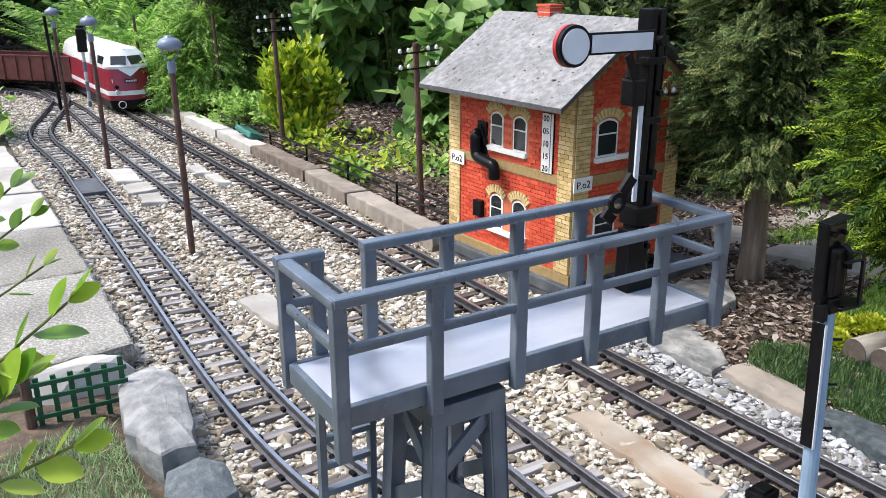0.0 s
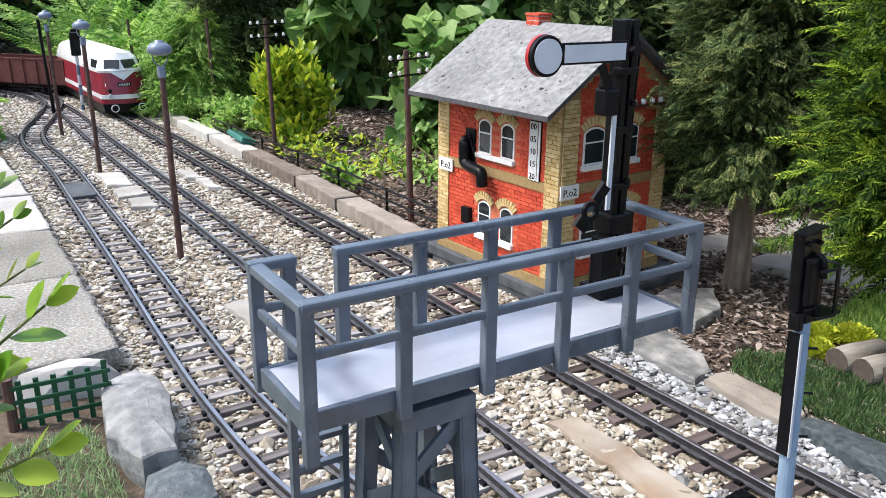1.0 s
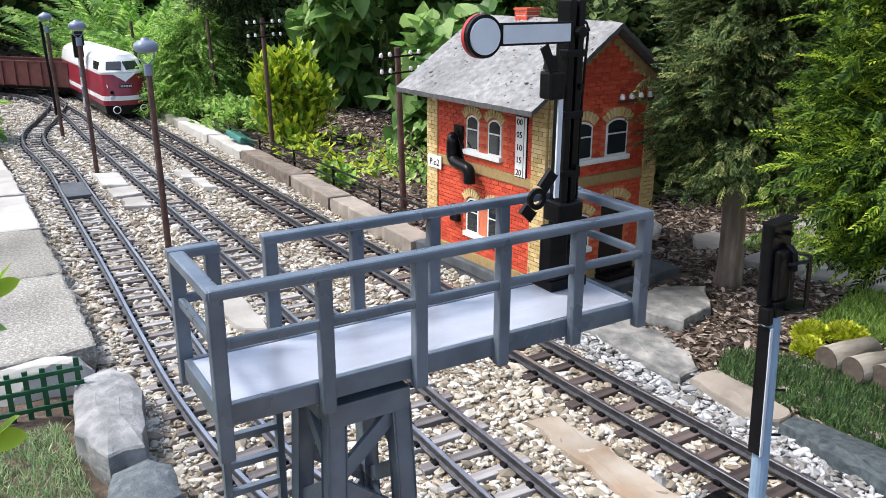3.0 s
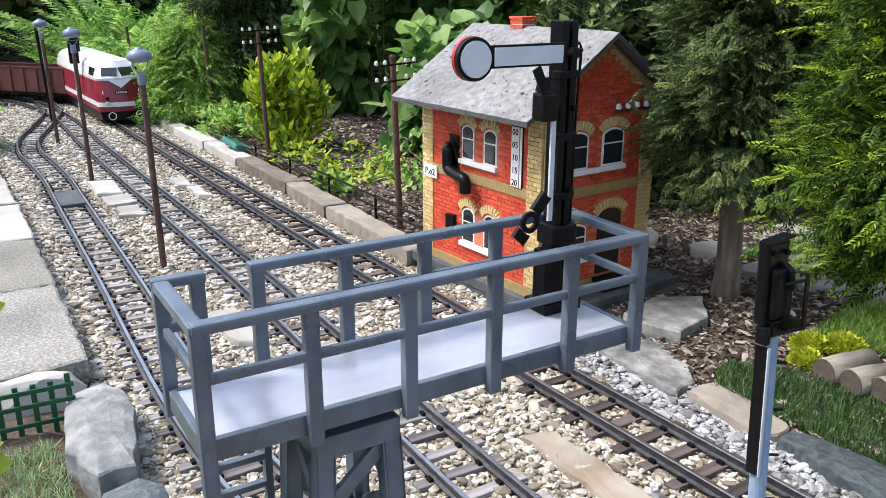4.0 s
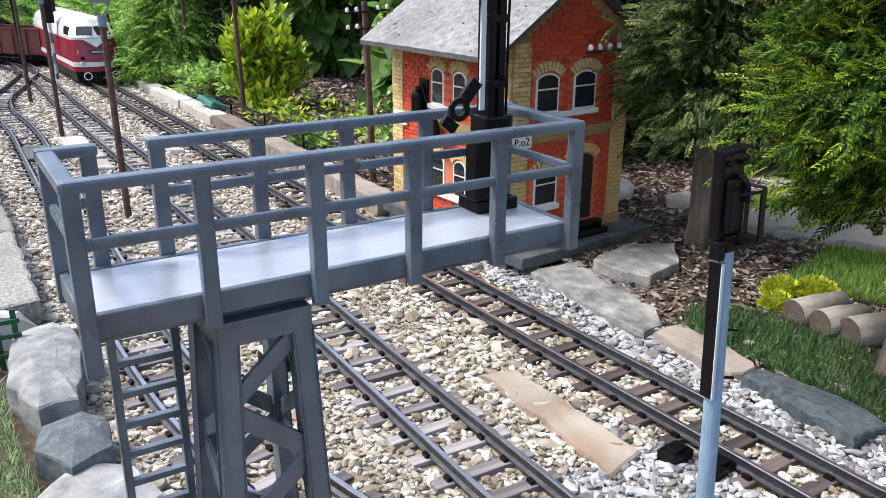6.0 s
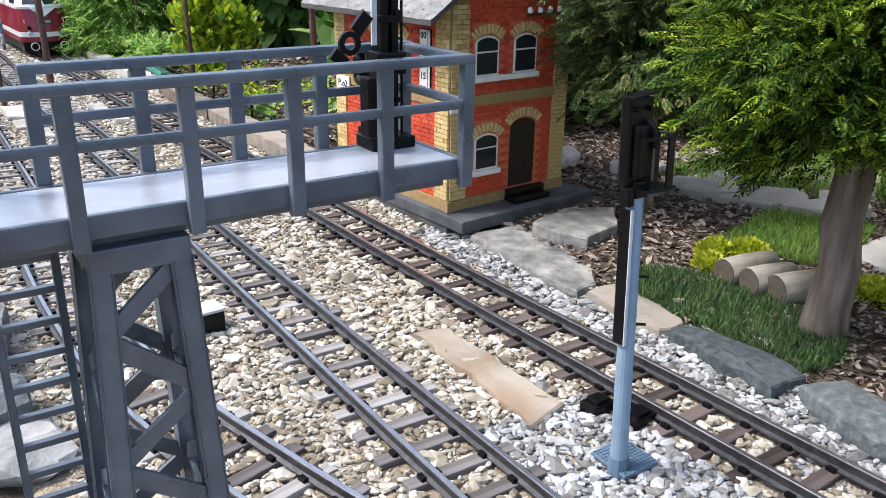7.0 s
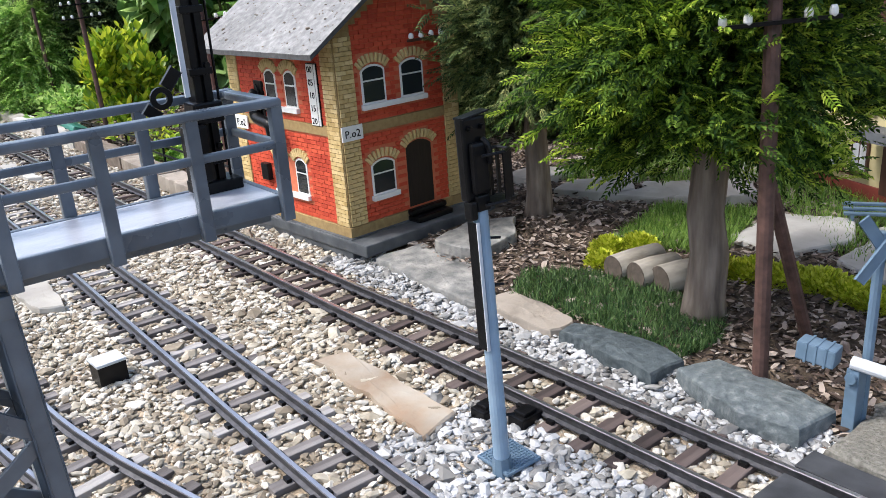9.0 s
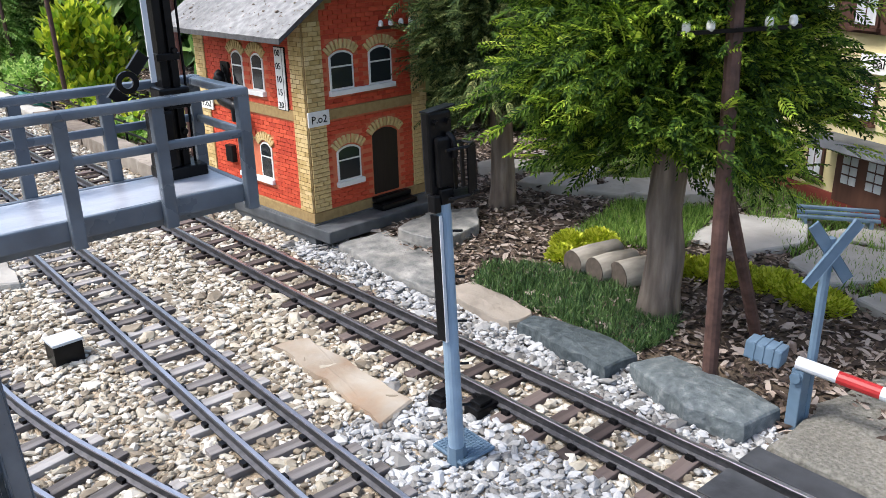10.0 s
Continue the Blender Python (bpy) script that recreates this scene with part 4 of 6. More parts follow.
def signal_box():
    h = thing("signal_box_building", HP, "two-storey red brick model signal box with yellow brick corners", "model building")
    up = lambda u: EAVE + (APEX - EAVE) * (1 - abs(u - HW / 2) / (HW / 2))
    # walls: a gabled core behind the brick skin
    bm = bmesh.new()
    o = [(0, HZ), (HW, HZ), (HW, EAVE), (HW / 2, APEX), (0, EAVE)]
    a, b = [bm.verts.new((x, 0, z)) for x, z in o], [bm.verts.new((x, HL, z)) for x, z in o]
    bm.faces.new(a), bm.faces.new(b)
    for i in range(5):
        bm.faces.new((a[i], a[(i + 1) % 5], b[(i + 1) % 5], b[i]))
    wall = part("wall", bm, M_REDM, h, "red painted brick wall")
    for z0, z1, out in ((HZ, 0.0415, 0.0028), (0.1385, 0.1495, 0.002)):
        bm = bmesh.new()
        for x0, x1, y0, y1 in ((-out, HW + out, -out, 0.001), (-out, 0.001, 0.001, HL), (HW - 0.001, HW + out, 0.001, HL)):
            box(x0, x1, y0, y1, z0, z1, 0.0005, bm)
        part("yellow_band", bm, M_YELM, h, "yellow brick band")
    # openings: (face, centre, half width, z0, z1)
    gable = [(0.047, 0.016, 0.168, 0.2085), (0.1005, 0.0165, 0.168, 0.2085), (0.05, 0.0165, 0.069, 0.108)]
    side = [(0.085, 0.0115, 0.164, 0.204), (0.125, 0.0115, 0.164, 0.204), (0.083, 0.0115, 0.066, 0.1075), (0.123, 0.0115, 0.066, 0.1075)]
    door = (0.1025, 0.0185, 0.044, 0.1185)

    def place(face, c):
        return Matrix.Translation((c, 0, 0)) if face == "g" else Matrix.Translation((0, c, 0)) @ pose(0, 0, 0, 0, 0, -90)
    for face, wins in (("g", gable), ("s", side)):
        for c, hw, z0, z1 in wins:
            w = part("window", fitted(arch_fill(2 * hw, z0, z1, 0.006, -0.0008, 0.0015), place(face, c)), M_WHITE, h, "white arched window frame")
            for za, zb in ((z0 + 0.002, (z0 + z1) / 2 + 0.003), ((z0 + z1) / 2 + 0.0048, z1 - 0.0022)):
                last = zb > (z0 + z1) / 2 + 0.01
                part("pane", fitted(arch_fill(2 * hw - 0.005, za, zb, 0.0045 if last else 0.0001, -0.0013, 0.0005), place(face, c)), M_GLASS, w, "dark window pane")
            # fan of yellow bricks over it
            for k in range(9):
                a = math.radians(90 + (k - 4) * 15.5)
                R = hw * 1.02
                cx, cz = math.cos(a) * R * 1.06, z1 - 0.008 + math.sin(a) * 0.010
                bm = box(-0.0017, 0.0017, -0.0026, 0.001, 0, 0.0095, 0.0003)
                bm.transform(place(face, c) @ Matrix.Translation((cx, 0, cz)) @ pose(0, 0, 0, 0, 90 - math.degrees(a) * 0.75 - 22.5, 0))
                part("arch_brick", bm, M_YEL, h)
        for grp in ((wins[0], wins[1]), (wins[2],)) if face == "g" else ((wins[0], wins[1]), (wins[2], wins[3])):
            u0, u1, z = min(q[0] - q[1] for q in grp) - 0.002, max(q[0] + q[1] for q in grp) + 0.002, grp[0][2]
            L = (u1 - u0) / 2
            part("window_sill", fitted(box(-L, L, -0.005, 0.002, z - 0.0055, z, 0.0006), place(face, (u0 + u1) / 2)), M_WHITE, h, "white window sill")
    c, hw, z0, z1 = door
    part("door", fitted(arch_fill(2 * hw, z0, z1, 0.007, -0.0006, 0.001), place("g", c)), M_DOOR, h, "dark brown arched door")
    for k in range(11):
        a = math.radians(90 + (k - 5) * 13.5)
        bm = box(-0.0017, 0.0017, -0.0026, 0.001, 0, 0.0095, 0.0003)
        bm.transform(place("g", c) @ Matrix.Translation((math.cos(a) * hw * 1.1, 0, z1 - 0.009 + math.sin(a) * 0.011)) @ pose(0, 0, 0, 0, 90 - math.degrees(a) * 0.75 - 22.5, 0))
        part("arch_brick", bm, M_YEL, h)
    for k in range(2):
        part("step", box(c - 0.026, c + 0.027, -0.013 - 0.010 * (1 - k), -0.0028, 0.0295 + 0.007 * k, 0.0365 + 0.007 * k, 0.0028), M_BLACK, h, "rounded black doorstep")
    # roof: two slabs, dark edges
    sl = (APEX - EAVE) / (HW / 2)
    for s in (1, -1):
        bm = bmesh.new()
        vs = []
        nu, nv = 14, 24
        for top in (0, 1):
            g = []
            for i in range(nu + 1):
                for j in range(nv + 1):
                    u = -0.037 + (HW / 2 + 0.037) * i / nu
                    v = -0.015 + (HL + 0.030) * j / nv
                    z = EAVE + sl * u + 0.001 + 0.0065 * top + (0.0007 * noise.noise(Vector((u * 130, v * 130, s))) if top else 0)
                    if top and (i == 0 or j in (0, nv)):
                        z -= 0.0012
                    g.append(bm.verts.new((u if s > 0 else HW - u, v, z)))
            vs.append(g)
        q = lambda i, j: i * (nv + 1) + j
        for i in range(nu):
            for j in range(nv):
                for t in (0, 1):
                    f = bm.faces.new([vs[t][q(*k)] for k in ((i, j), (i + 1, j), (i + 1, j + 1), (i, j + 1))])
                    f.material_index = 1 - t
        for i in range(nu):
            for j in (0, nv):
                bm.faces.new((vs[0][q(i, j)], vs[0][q(i + 1, j)], vs[1][q(i + 1, j)], vs[1][q(i, j)])).material_index = 1
        for j in range(nv):
            bm.faces.new((vs[0][q(0, j)], vs[0][q(0, j + 1)], vs[1][q(0, j + 1)], vs[1][q(0, j)])).material_index = 1
        part("roof", bm, [M_ROOF, M_ROOFE], h, "grey gritty slate-felt roof")
    # moss grit on the roof
    r2 = np.random.default_rng(3)
    n = 420
    u, v = r2.uniform(-0.035, HW / 2, n), r2.uniform(-0.012, HL + 0.012, n)
    P = np.column_stack([u, v, EAVE + sl * u + 0.0076])
    part("roof_grit", scatter(*ico(1), P, turns(n, r2, 0.6), 0.0007 * np.exp(r2.normal(0, 0.5, n))[:, None] * np.array([1, 1, 0.5])), M_KERB, h)
    ch = part("chimney", box(0.0768, 0.0952, 0.1268, 0.1472, 0.27, 0.3165, 0.0006), M_WHITE, h, "red brick chimney with white joints")
    for k in range(6):
        z = 0.286 + k * 0.0051
        for i in range(2):
            part("brick", box(0.0762, 0.0958, 0.1262 + i * (0.0108 - 0.004 * (k % 2)), 0.1362 - 0.004 * (k % 2) + i * (0.0116 + 0.004 * (k % 2)), z, z + 0.0040, 0.0003), M_RED, ch)
    part("chimney_cap", box(0.075, 0.097, 0.125, 0.149, 0.3165, 0.3195, 0.0006), M_RED, ch)
    # base plate
    part("base_plate", box(-0.008, HW + 0.022, -0.034, HL + 0.02, 0.016, HZ - 0.0005, 0.002), M_PLATE, h, "dark grey base plate")
    part("plinth", box(-0.006, HW + 0.006, -0.006, HL + 0.006, 0.0, HZ + 0.0008, 0.001), M_PLATE, h)
    # signs and scale
    for m4, nm in ((Matrix.Translation((0.0115, -0.0032, 0.1425)), "g"), (Matrix.Translation((-0.0032, 0.196, 0.139)) @ pose(0, 0, 0, 0, 0, -90), "s")):
        bd = part("name_board", fitted(box(-0.0135, 0.0135, -0.0008, 0.0008, -0.0078, 0.0078, 0.0003), m4), M_WHITE, h, "white name board")
        lettering("P.o2", 0.0115, m4 @ Matrix.Translation((0, -0.001, -0.0043)), bd)
    m4 = Matrix.Translation((-0.0015, 0.0385, 0.181)) @ pose(0, 0, 0, 0, 0, -90)
    sc = part("scale_board", fitted(box(-0.0092, 0.0092, -0.0010, 0.001, -0.033, 0.033, 0.0003), m4), M_BLACK, h, "black and white height scale")
    part("scale_face", fitted(box(-0.0084, 0.0040, -0.0016, -0.0009, -0.032, 0.032), m4), M_WHITE, sc, "white scale face")
    part("scale_strip", fitted(box(0.0054, 0.0084, -0.0016, -0.0009, -0.032, 0.032), m4), M_WHITE, sc, "white strip")
    for k, tx in enumerate(("00", "05", "10", "15", "20")):
        lettering(tx, 0.0095, m4 @ Matrix.Translation((-0.0022, -0.0018, 0.0235 - k * 0.0135)), sc)
    # water crane on the side wall
    wc = part("water_crane", fitted(box(-0.0085, 0.0085, -0.003, 0.002, 0.150, 0.190, 0.001), place("s", 0.150)), M_BLACK, h, "black water crane")
    bm = tube(smooth_line([(-0.004, 0.154, 0.176), (-0.008, 0.154, 0.172), (-0.009, 0.153, 0.158), (-0.0095, 0.150, 0.150), (-0.011, 0.138, 0.147), (-0.013, 0.120, 0.1455), (-0.0135, 0.114, 0.142), (-0.0135, 0.113, 0.129)], 5), 0.0068, 14)
    part("crane_pipe", bm, M_BLACK, wc, smooth=True)
    part("crane_stay", rod((-0.003, 0.153, 0.186), (-0.012, 0.124, 0.150), 0.0007, n=6), M_BLACK, wc)
    part("wall_box", fitted(box(-0.0075, 0.0075, -0.007, 0.002, 0.074, 0.094, 0.001), place("s", 0.153)), M_BLACK, h, "small black wall box")
    # insulators on the gable
    ib = part("insulator_bar", box(0.092, 0.148, -0.010, -0.007, 0.2255, 0.2285), M_WOODB, h, "brown insulator bar")
    for x in (0.100, 0.138):
        part("bar_bracket", box(x - 0.001, x + 0.001, -0.008, 0.001, 0.2260, 0.2280), M_WOODB, ib)
    for k in range(4):
        part("insulator", fitted(lathe([(0.0016, 0), (0.0029, 0.001), (0.0029, 0.004), (0.0016, 0.0062)], 12), Matrix.Translation((0.097 + k * 0.0145, -0.0085, 0.2285))), M_WHITE, ib, "white porcelain insulator")
    # stepped yellow gable edge
    for k in range(9):
        u = 0.006 + k * 0.0085
        for s in (0, 1):
            x = u if not s else HW - u
            part("gable_brick", box(x - 0.0065, x + 0.0065, -0.0022, 0.001, up(u) - 0.0115, up(u - 0.0062) - 0.0008, 0.0003), M_YELM, h)
    return h, wall, gable, side, door


def fitted(bm, m):
    bm.transform(m)
    return bm


def lettering(text, size, m4, parent, material=None):
    cu = bpy.data.curves.new("lettering", "FONT")
    cu.body, cu.size, cu.align_x, cu.extrude, cu.resolution_u = text, size, "CENTER", 0.0002, 2
    tmp = bpy.data.objects.new("lettering", cu)
    me = bpy.data.meshes.new_from_object(tmp)
    bpy.data.objects.remove(tmp)
    me.transform(m4 @ pose(0, 0, 0, 90))
    me.materials.clear()
    return part("lettering", me, material or M_BLACK, parent, "black lettering")


HOUSE, HWALL, HGABLE, HSIDE, HDOOR = signal_box()


# ---- posts, lamps, poles ----
def yard_lamp():
    l = thing("yard_lamp", pose(0.232, 1.024, 0), "rusty brown post lamp with grey-blue domed shade", "lamp post", "yard lamps")
    part("post", rod((0, 0, 0), (-0.002, 0, 0.243), 0.0042, 0.0036, 12), M_RUST, l)
    part("collar", rod((-0.002, 0, 0.240), (-0.002, 0, 0.253), 0.005, n=12), M_LAMP, l)
    for s in (-1, 1):
        part("bracket", tube(smooth_line([(-0.002, 0, 0.252), (-0.002 + s * 0.008, 0, 0.260), (-0.002 + s * 0.0085, 0, 0.270)], 4), 0.0009, 6), M_LAMP, l)
    part("shade", fitted(lathe([(0.004, -0.002), (0.0125, 0.0), (0.0145, 0.003), (0.0140, 0.008), (0.009, 0.0125), (0.005, 0.0135), (0.0048, 0.0155), (0.001, 0.016)], 20), Matrix.Translation((-0.002, 0, 0.268))), M_LAMP, l, "grey-blue shade", smooth=True)
    return l


lamp = yard_lamp()
for x, y in ((0.2313, 1.582), (0.2263, 2.02)):
    copy_thing(lamp, pose(x, y, 0, 0, 0, 10))


def telegraph_pole(x, y, top, r, arms, label, lean=0, rz=0, z0=0.0):
    p = thing("telegraph_pole", pose(x, y, z0, 0, lean, rz), label, "telegraph pole", "telegraph poles")
    part("pole", rod((0, 0, -0.01), (0, 0, top), r, r * 0.9, 12), M_RUST, p)
    for z in arms:
        a = part("cross_arm", box(-0.038, 0.038, -r - 0.003, -r, z - 0.0012, z + 0.0012), M_BLACK, p, "thin dark cross arm")
        for u in (-0.033, -0.018, 0.018, 0.033):
            part("insulator", fitted(lathe([(0.0014, -0.001), (0.0026, 0.0008), (0.0026, 0.0036), (0.0018, 0.0056), (0.0008, 0.006)], 12), Matrix.Translation((u, -r - 0.0015, z + 0.001))), M_WHITE, a, "white insulator")
    return p


telegraph_pole(0.5727, 1.021, 0.262, 0.0047, (0.228, 0.250), "rusty brown telegraph pole with white insulators", -2, 10)
telegraph_pole(0.559, 1.549, 0.282, 0.0045, (0.248, 0.272), "rusty brown telegraph pole with two insulator rows", -1.5, 5)
tp = telegraph_pole(0.580, 0.1862, 0.42, 0.0054, (0.259,), "dark brown telegraph pole with a slanting strut", -1.8, -35)
part("strut", rod((0.0653, 0.0567, -0.0), (0.003, 0.003, 0.160), 0.0048, 0.0045, 10), M_RUST, tp)
for x, y, z in ((0.604, 2.091, 0.26), (0.5023, 2.521, 0.24), (0.2555, 2.375, 0.25)):
    o = thing("fence_stake", pose(x, y, 0, 0, -2, 0), "dark thin garden stake", "stake", "garden stakes")
    part("stake", rod((0, 0, -0.01), (0, 0, z), 0.0045, 0.004, 8), M_RUST if x > 0.3 else M_BLACK, o)
for x, y in ((0.3301, 2.394), (0.3571, 2.563)):
    o = thing("distant_signal", pose(x, y, 0), "small signal on a blue and white banded post", "railway signal", "far signals")
    for k in range(6):
        part("band", rod((0, 0, k * 0.026), (0, 0, (k + 1) * 0.026), 0.0045, n=10), M_SIGNALW if k % 2 else M_BLUEGREY, o)
    part("head", box(-0.012, 0.012, -0.008, 0.008, 0.155, 0.215, 0.003), M_BLACK, o, "black signal head")

# small boxes by the track
o = thing("junction_box", pose(0.2477, 0.5473, 0.004, 0, 0, 4), "black trackside box with a white lid", "box")
part("body", box(-0.0112, 0.0112, -0.010, 0.010, 0, 0.022, 0.0008), M_BLACK, o)
part("lid", box(-0.0118, 0.0118, -0.0106, 0.0106, 0.022, 0.0245, 0.0006), M_SIGNALW, o, "white lid")
for x, y in ((0.428, 0.299), (0.440, 0.274)):
    o = thing("point_motor", pose(x, y, 0.004, 0, 0, 3), "small black point motor beside the rail", "box", "point motors")
    part("body", box(-0.010, 0.010, -0.007, 0.007, 0, 0.011, 0.001), M_BLACK, o)
    part("cover", box(-0.006, 0.006, -0.005, 0.005, 0.011, 0.0135, 0.0006), M_BLACK, o)


# low pipe fence along the kerb
def pipe_fence():
    f = thing("pipe_fence", pose(0, 0, 0), "low dark green pipe fence behind the kerb", "fence")
    line = smooth_line([(0.5593, 0.8967), (0.5537, 1.138), (0.5463, 1.374), (0.5333, 1.608), (0.5193, 1.838)], 6)
    for z in (0.036, 0.052):
        part("rail", tube([p + Vector((0, 0, z)) for p in line], 0.0018, 6), M_BLACK, f)
    for p, a in stations(line, 0.165, 0.005):
        part("post", rod(p + Vector((0, 0, 0.005)), p + Vector((0, 0, 0.055)), 0.0021, n=8), M_BLACK, f)
    return f


pipe_fence()
o = thing("wooden_plank", pose(0.478, 2.72, 0.004, 0, 0, 2), "flat pinkish brown plank beside the far track", "plank")
part("plank", box(-0.02, 0.02, -0.2, 0.2, 0, 0.02, 0.002), M_KERB, o)
o = thing("low_mesh_fence", pose(0.517, 2.72, 0.004, 0, 0, 2), "low dark wire fence beside the far plank", "fence")
for k in range(7):
    part("post", rod((0, -0.21 + k * 0.07, 0), (0, -0.21 + k * 0.07, 0.058), 0.002, n=6), M_BLACK, o)
for z in (0.018, 0.036, 0.054):
    part("wire", rod((0, -0.215, z), (0, 0.215, z), 0.0014, n=6), M_BLACK, o)
o = thing("plastic_tray", pose(0.5287, 1.673, 0.03, 8, 20, 10), "small teal plastic tray on the kerb", "tray")
part("tray", box(-0.018, 0.018, -0.035, 0.035, 0, 0.012, 0.003), M_TEAL, o)


def trellis():
    t = thing("green_trellis", pose(0.0755, 0.647, 0.010, 0, 0, 178), "low dark green lattice fence panel", "fence")
    for k in range(6):
        part("upright", box(k * 0.0125 - 0.0021, k * 0.0125 + 0.0021, -0.0022, 0, 0, 0.047 + 0.004 * (k == 0), 0.0004), M_GREENP, t)
    for z in (0.014, 0.030, 0.042):
        part("cross_slat", box(-0.004, 0.068, 0.0001, 0.0022, z - 0.0018, z + 0.0018, 0.0004), M_GREENP, t)
    part("end_post", rod((0.07, -0.001, -0.006), (0.07, -0.001, 0.05), 0.004, n=8), M_RUST, t, "brown end post")


trellis()


# ---- level crossing furniture ----
def barrier():
    b = thing("crossing_barrier", pose(0.5745, 0.1205, 0.003), "blue-grey crossing barrier with red and white boom", "barrier")
    part("post", box(-0.0052, 0.0052, -0.004, 0.004, 0.0, 0.052, 0.0008), M_BLUEGREY, b)
    part("pivot", rod((-0.008, 0, 0.047), (0.008, 0, 0.047), 0.0035, n=12), M_BLUEGREY, b)
    d = Vector((0.06, -0.5, -0.03)).normalized()
    p = Vector((-0.003, 0, 0.056))
    for k in range(7):
        part("boom", rod(p + d * (0.025 * k - 0.002), p + d * (0.025 * (k + 1) - 0.002), 0.0042, n=12), M_SIGNALW if k % 2 == 0 else M_SIGNALR, b, "white boom" if k % 2 == 0 else "red boom band")
    w = part("counterweight", beam(bmesh.new(), p - d * 0.010, p - d * 0.034, 0.0135, 0.0125, bevel=0.0015), M_BLUEGREY, b, "blue-grey counterweight block")
    for k in (0.015, 0.021, 0.027):
        part("weight_rib", beam(bmesh.new(), p - d * k, p - d * (k + 0.0015), 0.0145, 0.0135), M_BLUEGREY, w)


barrier()


def cross():
    c = thing("crossing_cross", pose(0.5825, 0.1185, 0.011, 0, 0, -30), "blue-grey saltire warning sign seen from behind", "sign")
    part("post", rod((0, 0, -0.014), (0, 0, 0.130), 0.0031, n=10), M_BLUEGREY, c)
    for s in (-1, 1):
        part("cross_board", beam(bmesh.new(), (-0.0145 * s, -0.003 - 0.001 * s, 0.102), (0.0145 * s, -0.003 - 0.001 * s, 0.140), 0.0014, 0.0072, up=(0.042 * s, 0, -0.033), bevel=0.0003), M_BLUEGREY, c)


cross()

# ---- logs ----
for k, (x, y, L) in enumerate(((0.6533, 0.3797, 0.055), (0.6543, 0.3547, 0.045), (0.6593, 0.3317, 0.052))):
    o = thing("log", pose(x, y, height(x, y) + 0.0125, 0, 0, -98 - k * 4), "short sawn log lying beside the turf", "log", "logs")
    part("bark", tube([(0, 0, 0), (0, L * 0.4, 0.0005), (0, L, 0)], 0.0125 + 0.001 * (k == 2), 16, scale=[1, 1.03, 0.97]), M_LOG, o, smooth=True)
    part("cut_end", rod((0, -0.0008, 0), (0, 0.0002, 0), 0.0122 + 0.001 * (k == 2), n=16), M_LOGEND, o, "dark sawn end")


# ---- train ----
def outline(w, L, nose, n=8):
    """Half-rounded plan of a locomotive: front at y = 0."""
    a = [(w / 2 * math.sin(math.pi / 2 * i / n), nose * (1 - math.cos(math.pi / 2 * i / n))) for i in range(n + 1)]
    a = [(x, y) for x, y in a]
    b = a + [(w / 2, L - nose * 0.5), (w / 2 * 0.8, L)]
    return b + [(-x, y) for x, y in b[::-1] if x > 1e-6]


def prism(levels, n=None):
    """Plans at rising heights joined into one solid: levels of (z, outline)."""
    bm = bmesh.new()
    rings = [[bm.verts.new((x, y, z)) for x, y in o] for z, o in levels]
    for a, b in zip(rings, rings[1:]):
        for j in range(len(a)):
            k = (j + 1) % len(a)
            bm.faces.new((a[j], a[k], b[k], b[j]))
    bm.faces.new(rings[0])
    bm.faces.new(rings[-1])
    return bm


def shift(o, dy):
    return [(x, y + dy if y < 0.2 else y - dy) for x, y in o]


def wheel(parent, x, y, r, material):
    s = 1 if x > 0 else -1
    w = part("wheel", fitted(lathe([(r, -0.003), (r, 0.003)], 18), Matrix.Translation((x, y, RAIL_TOP + r)) @ pose(0, 0, 0, 0, 90, 0)), material, parent)
    part("hub", fitted(lathe([(r * 0.4, -0.0045), (r * 0.4, 0.0045)], 12), Matrix.Translation((x, y, RAIL_TOP + r)) @ pose(0, 0, 0, 0, 90, 0)), M_BLACK, w)


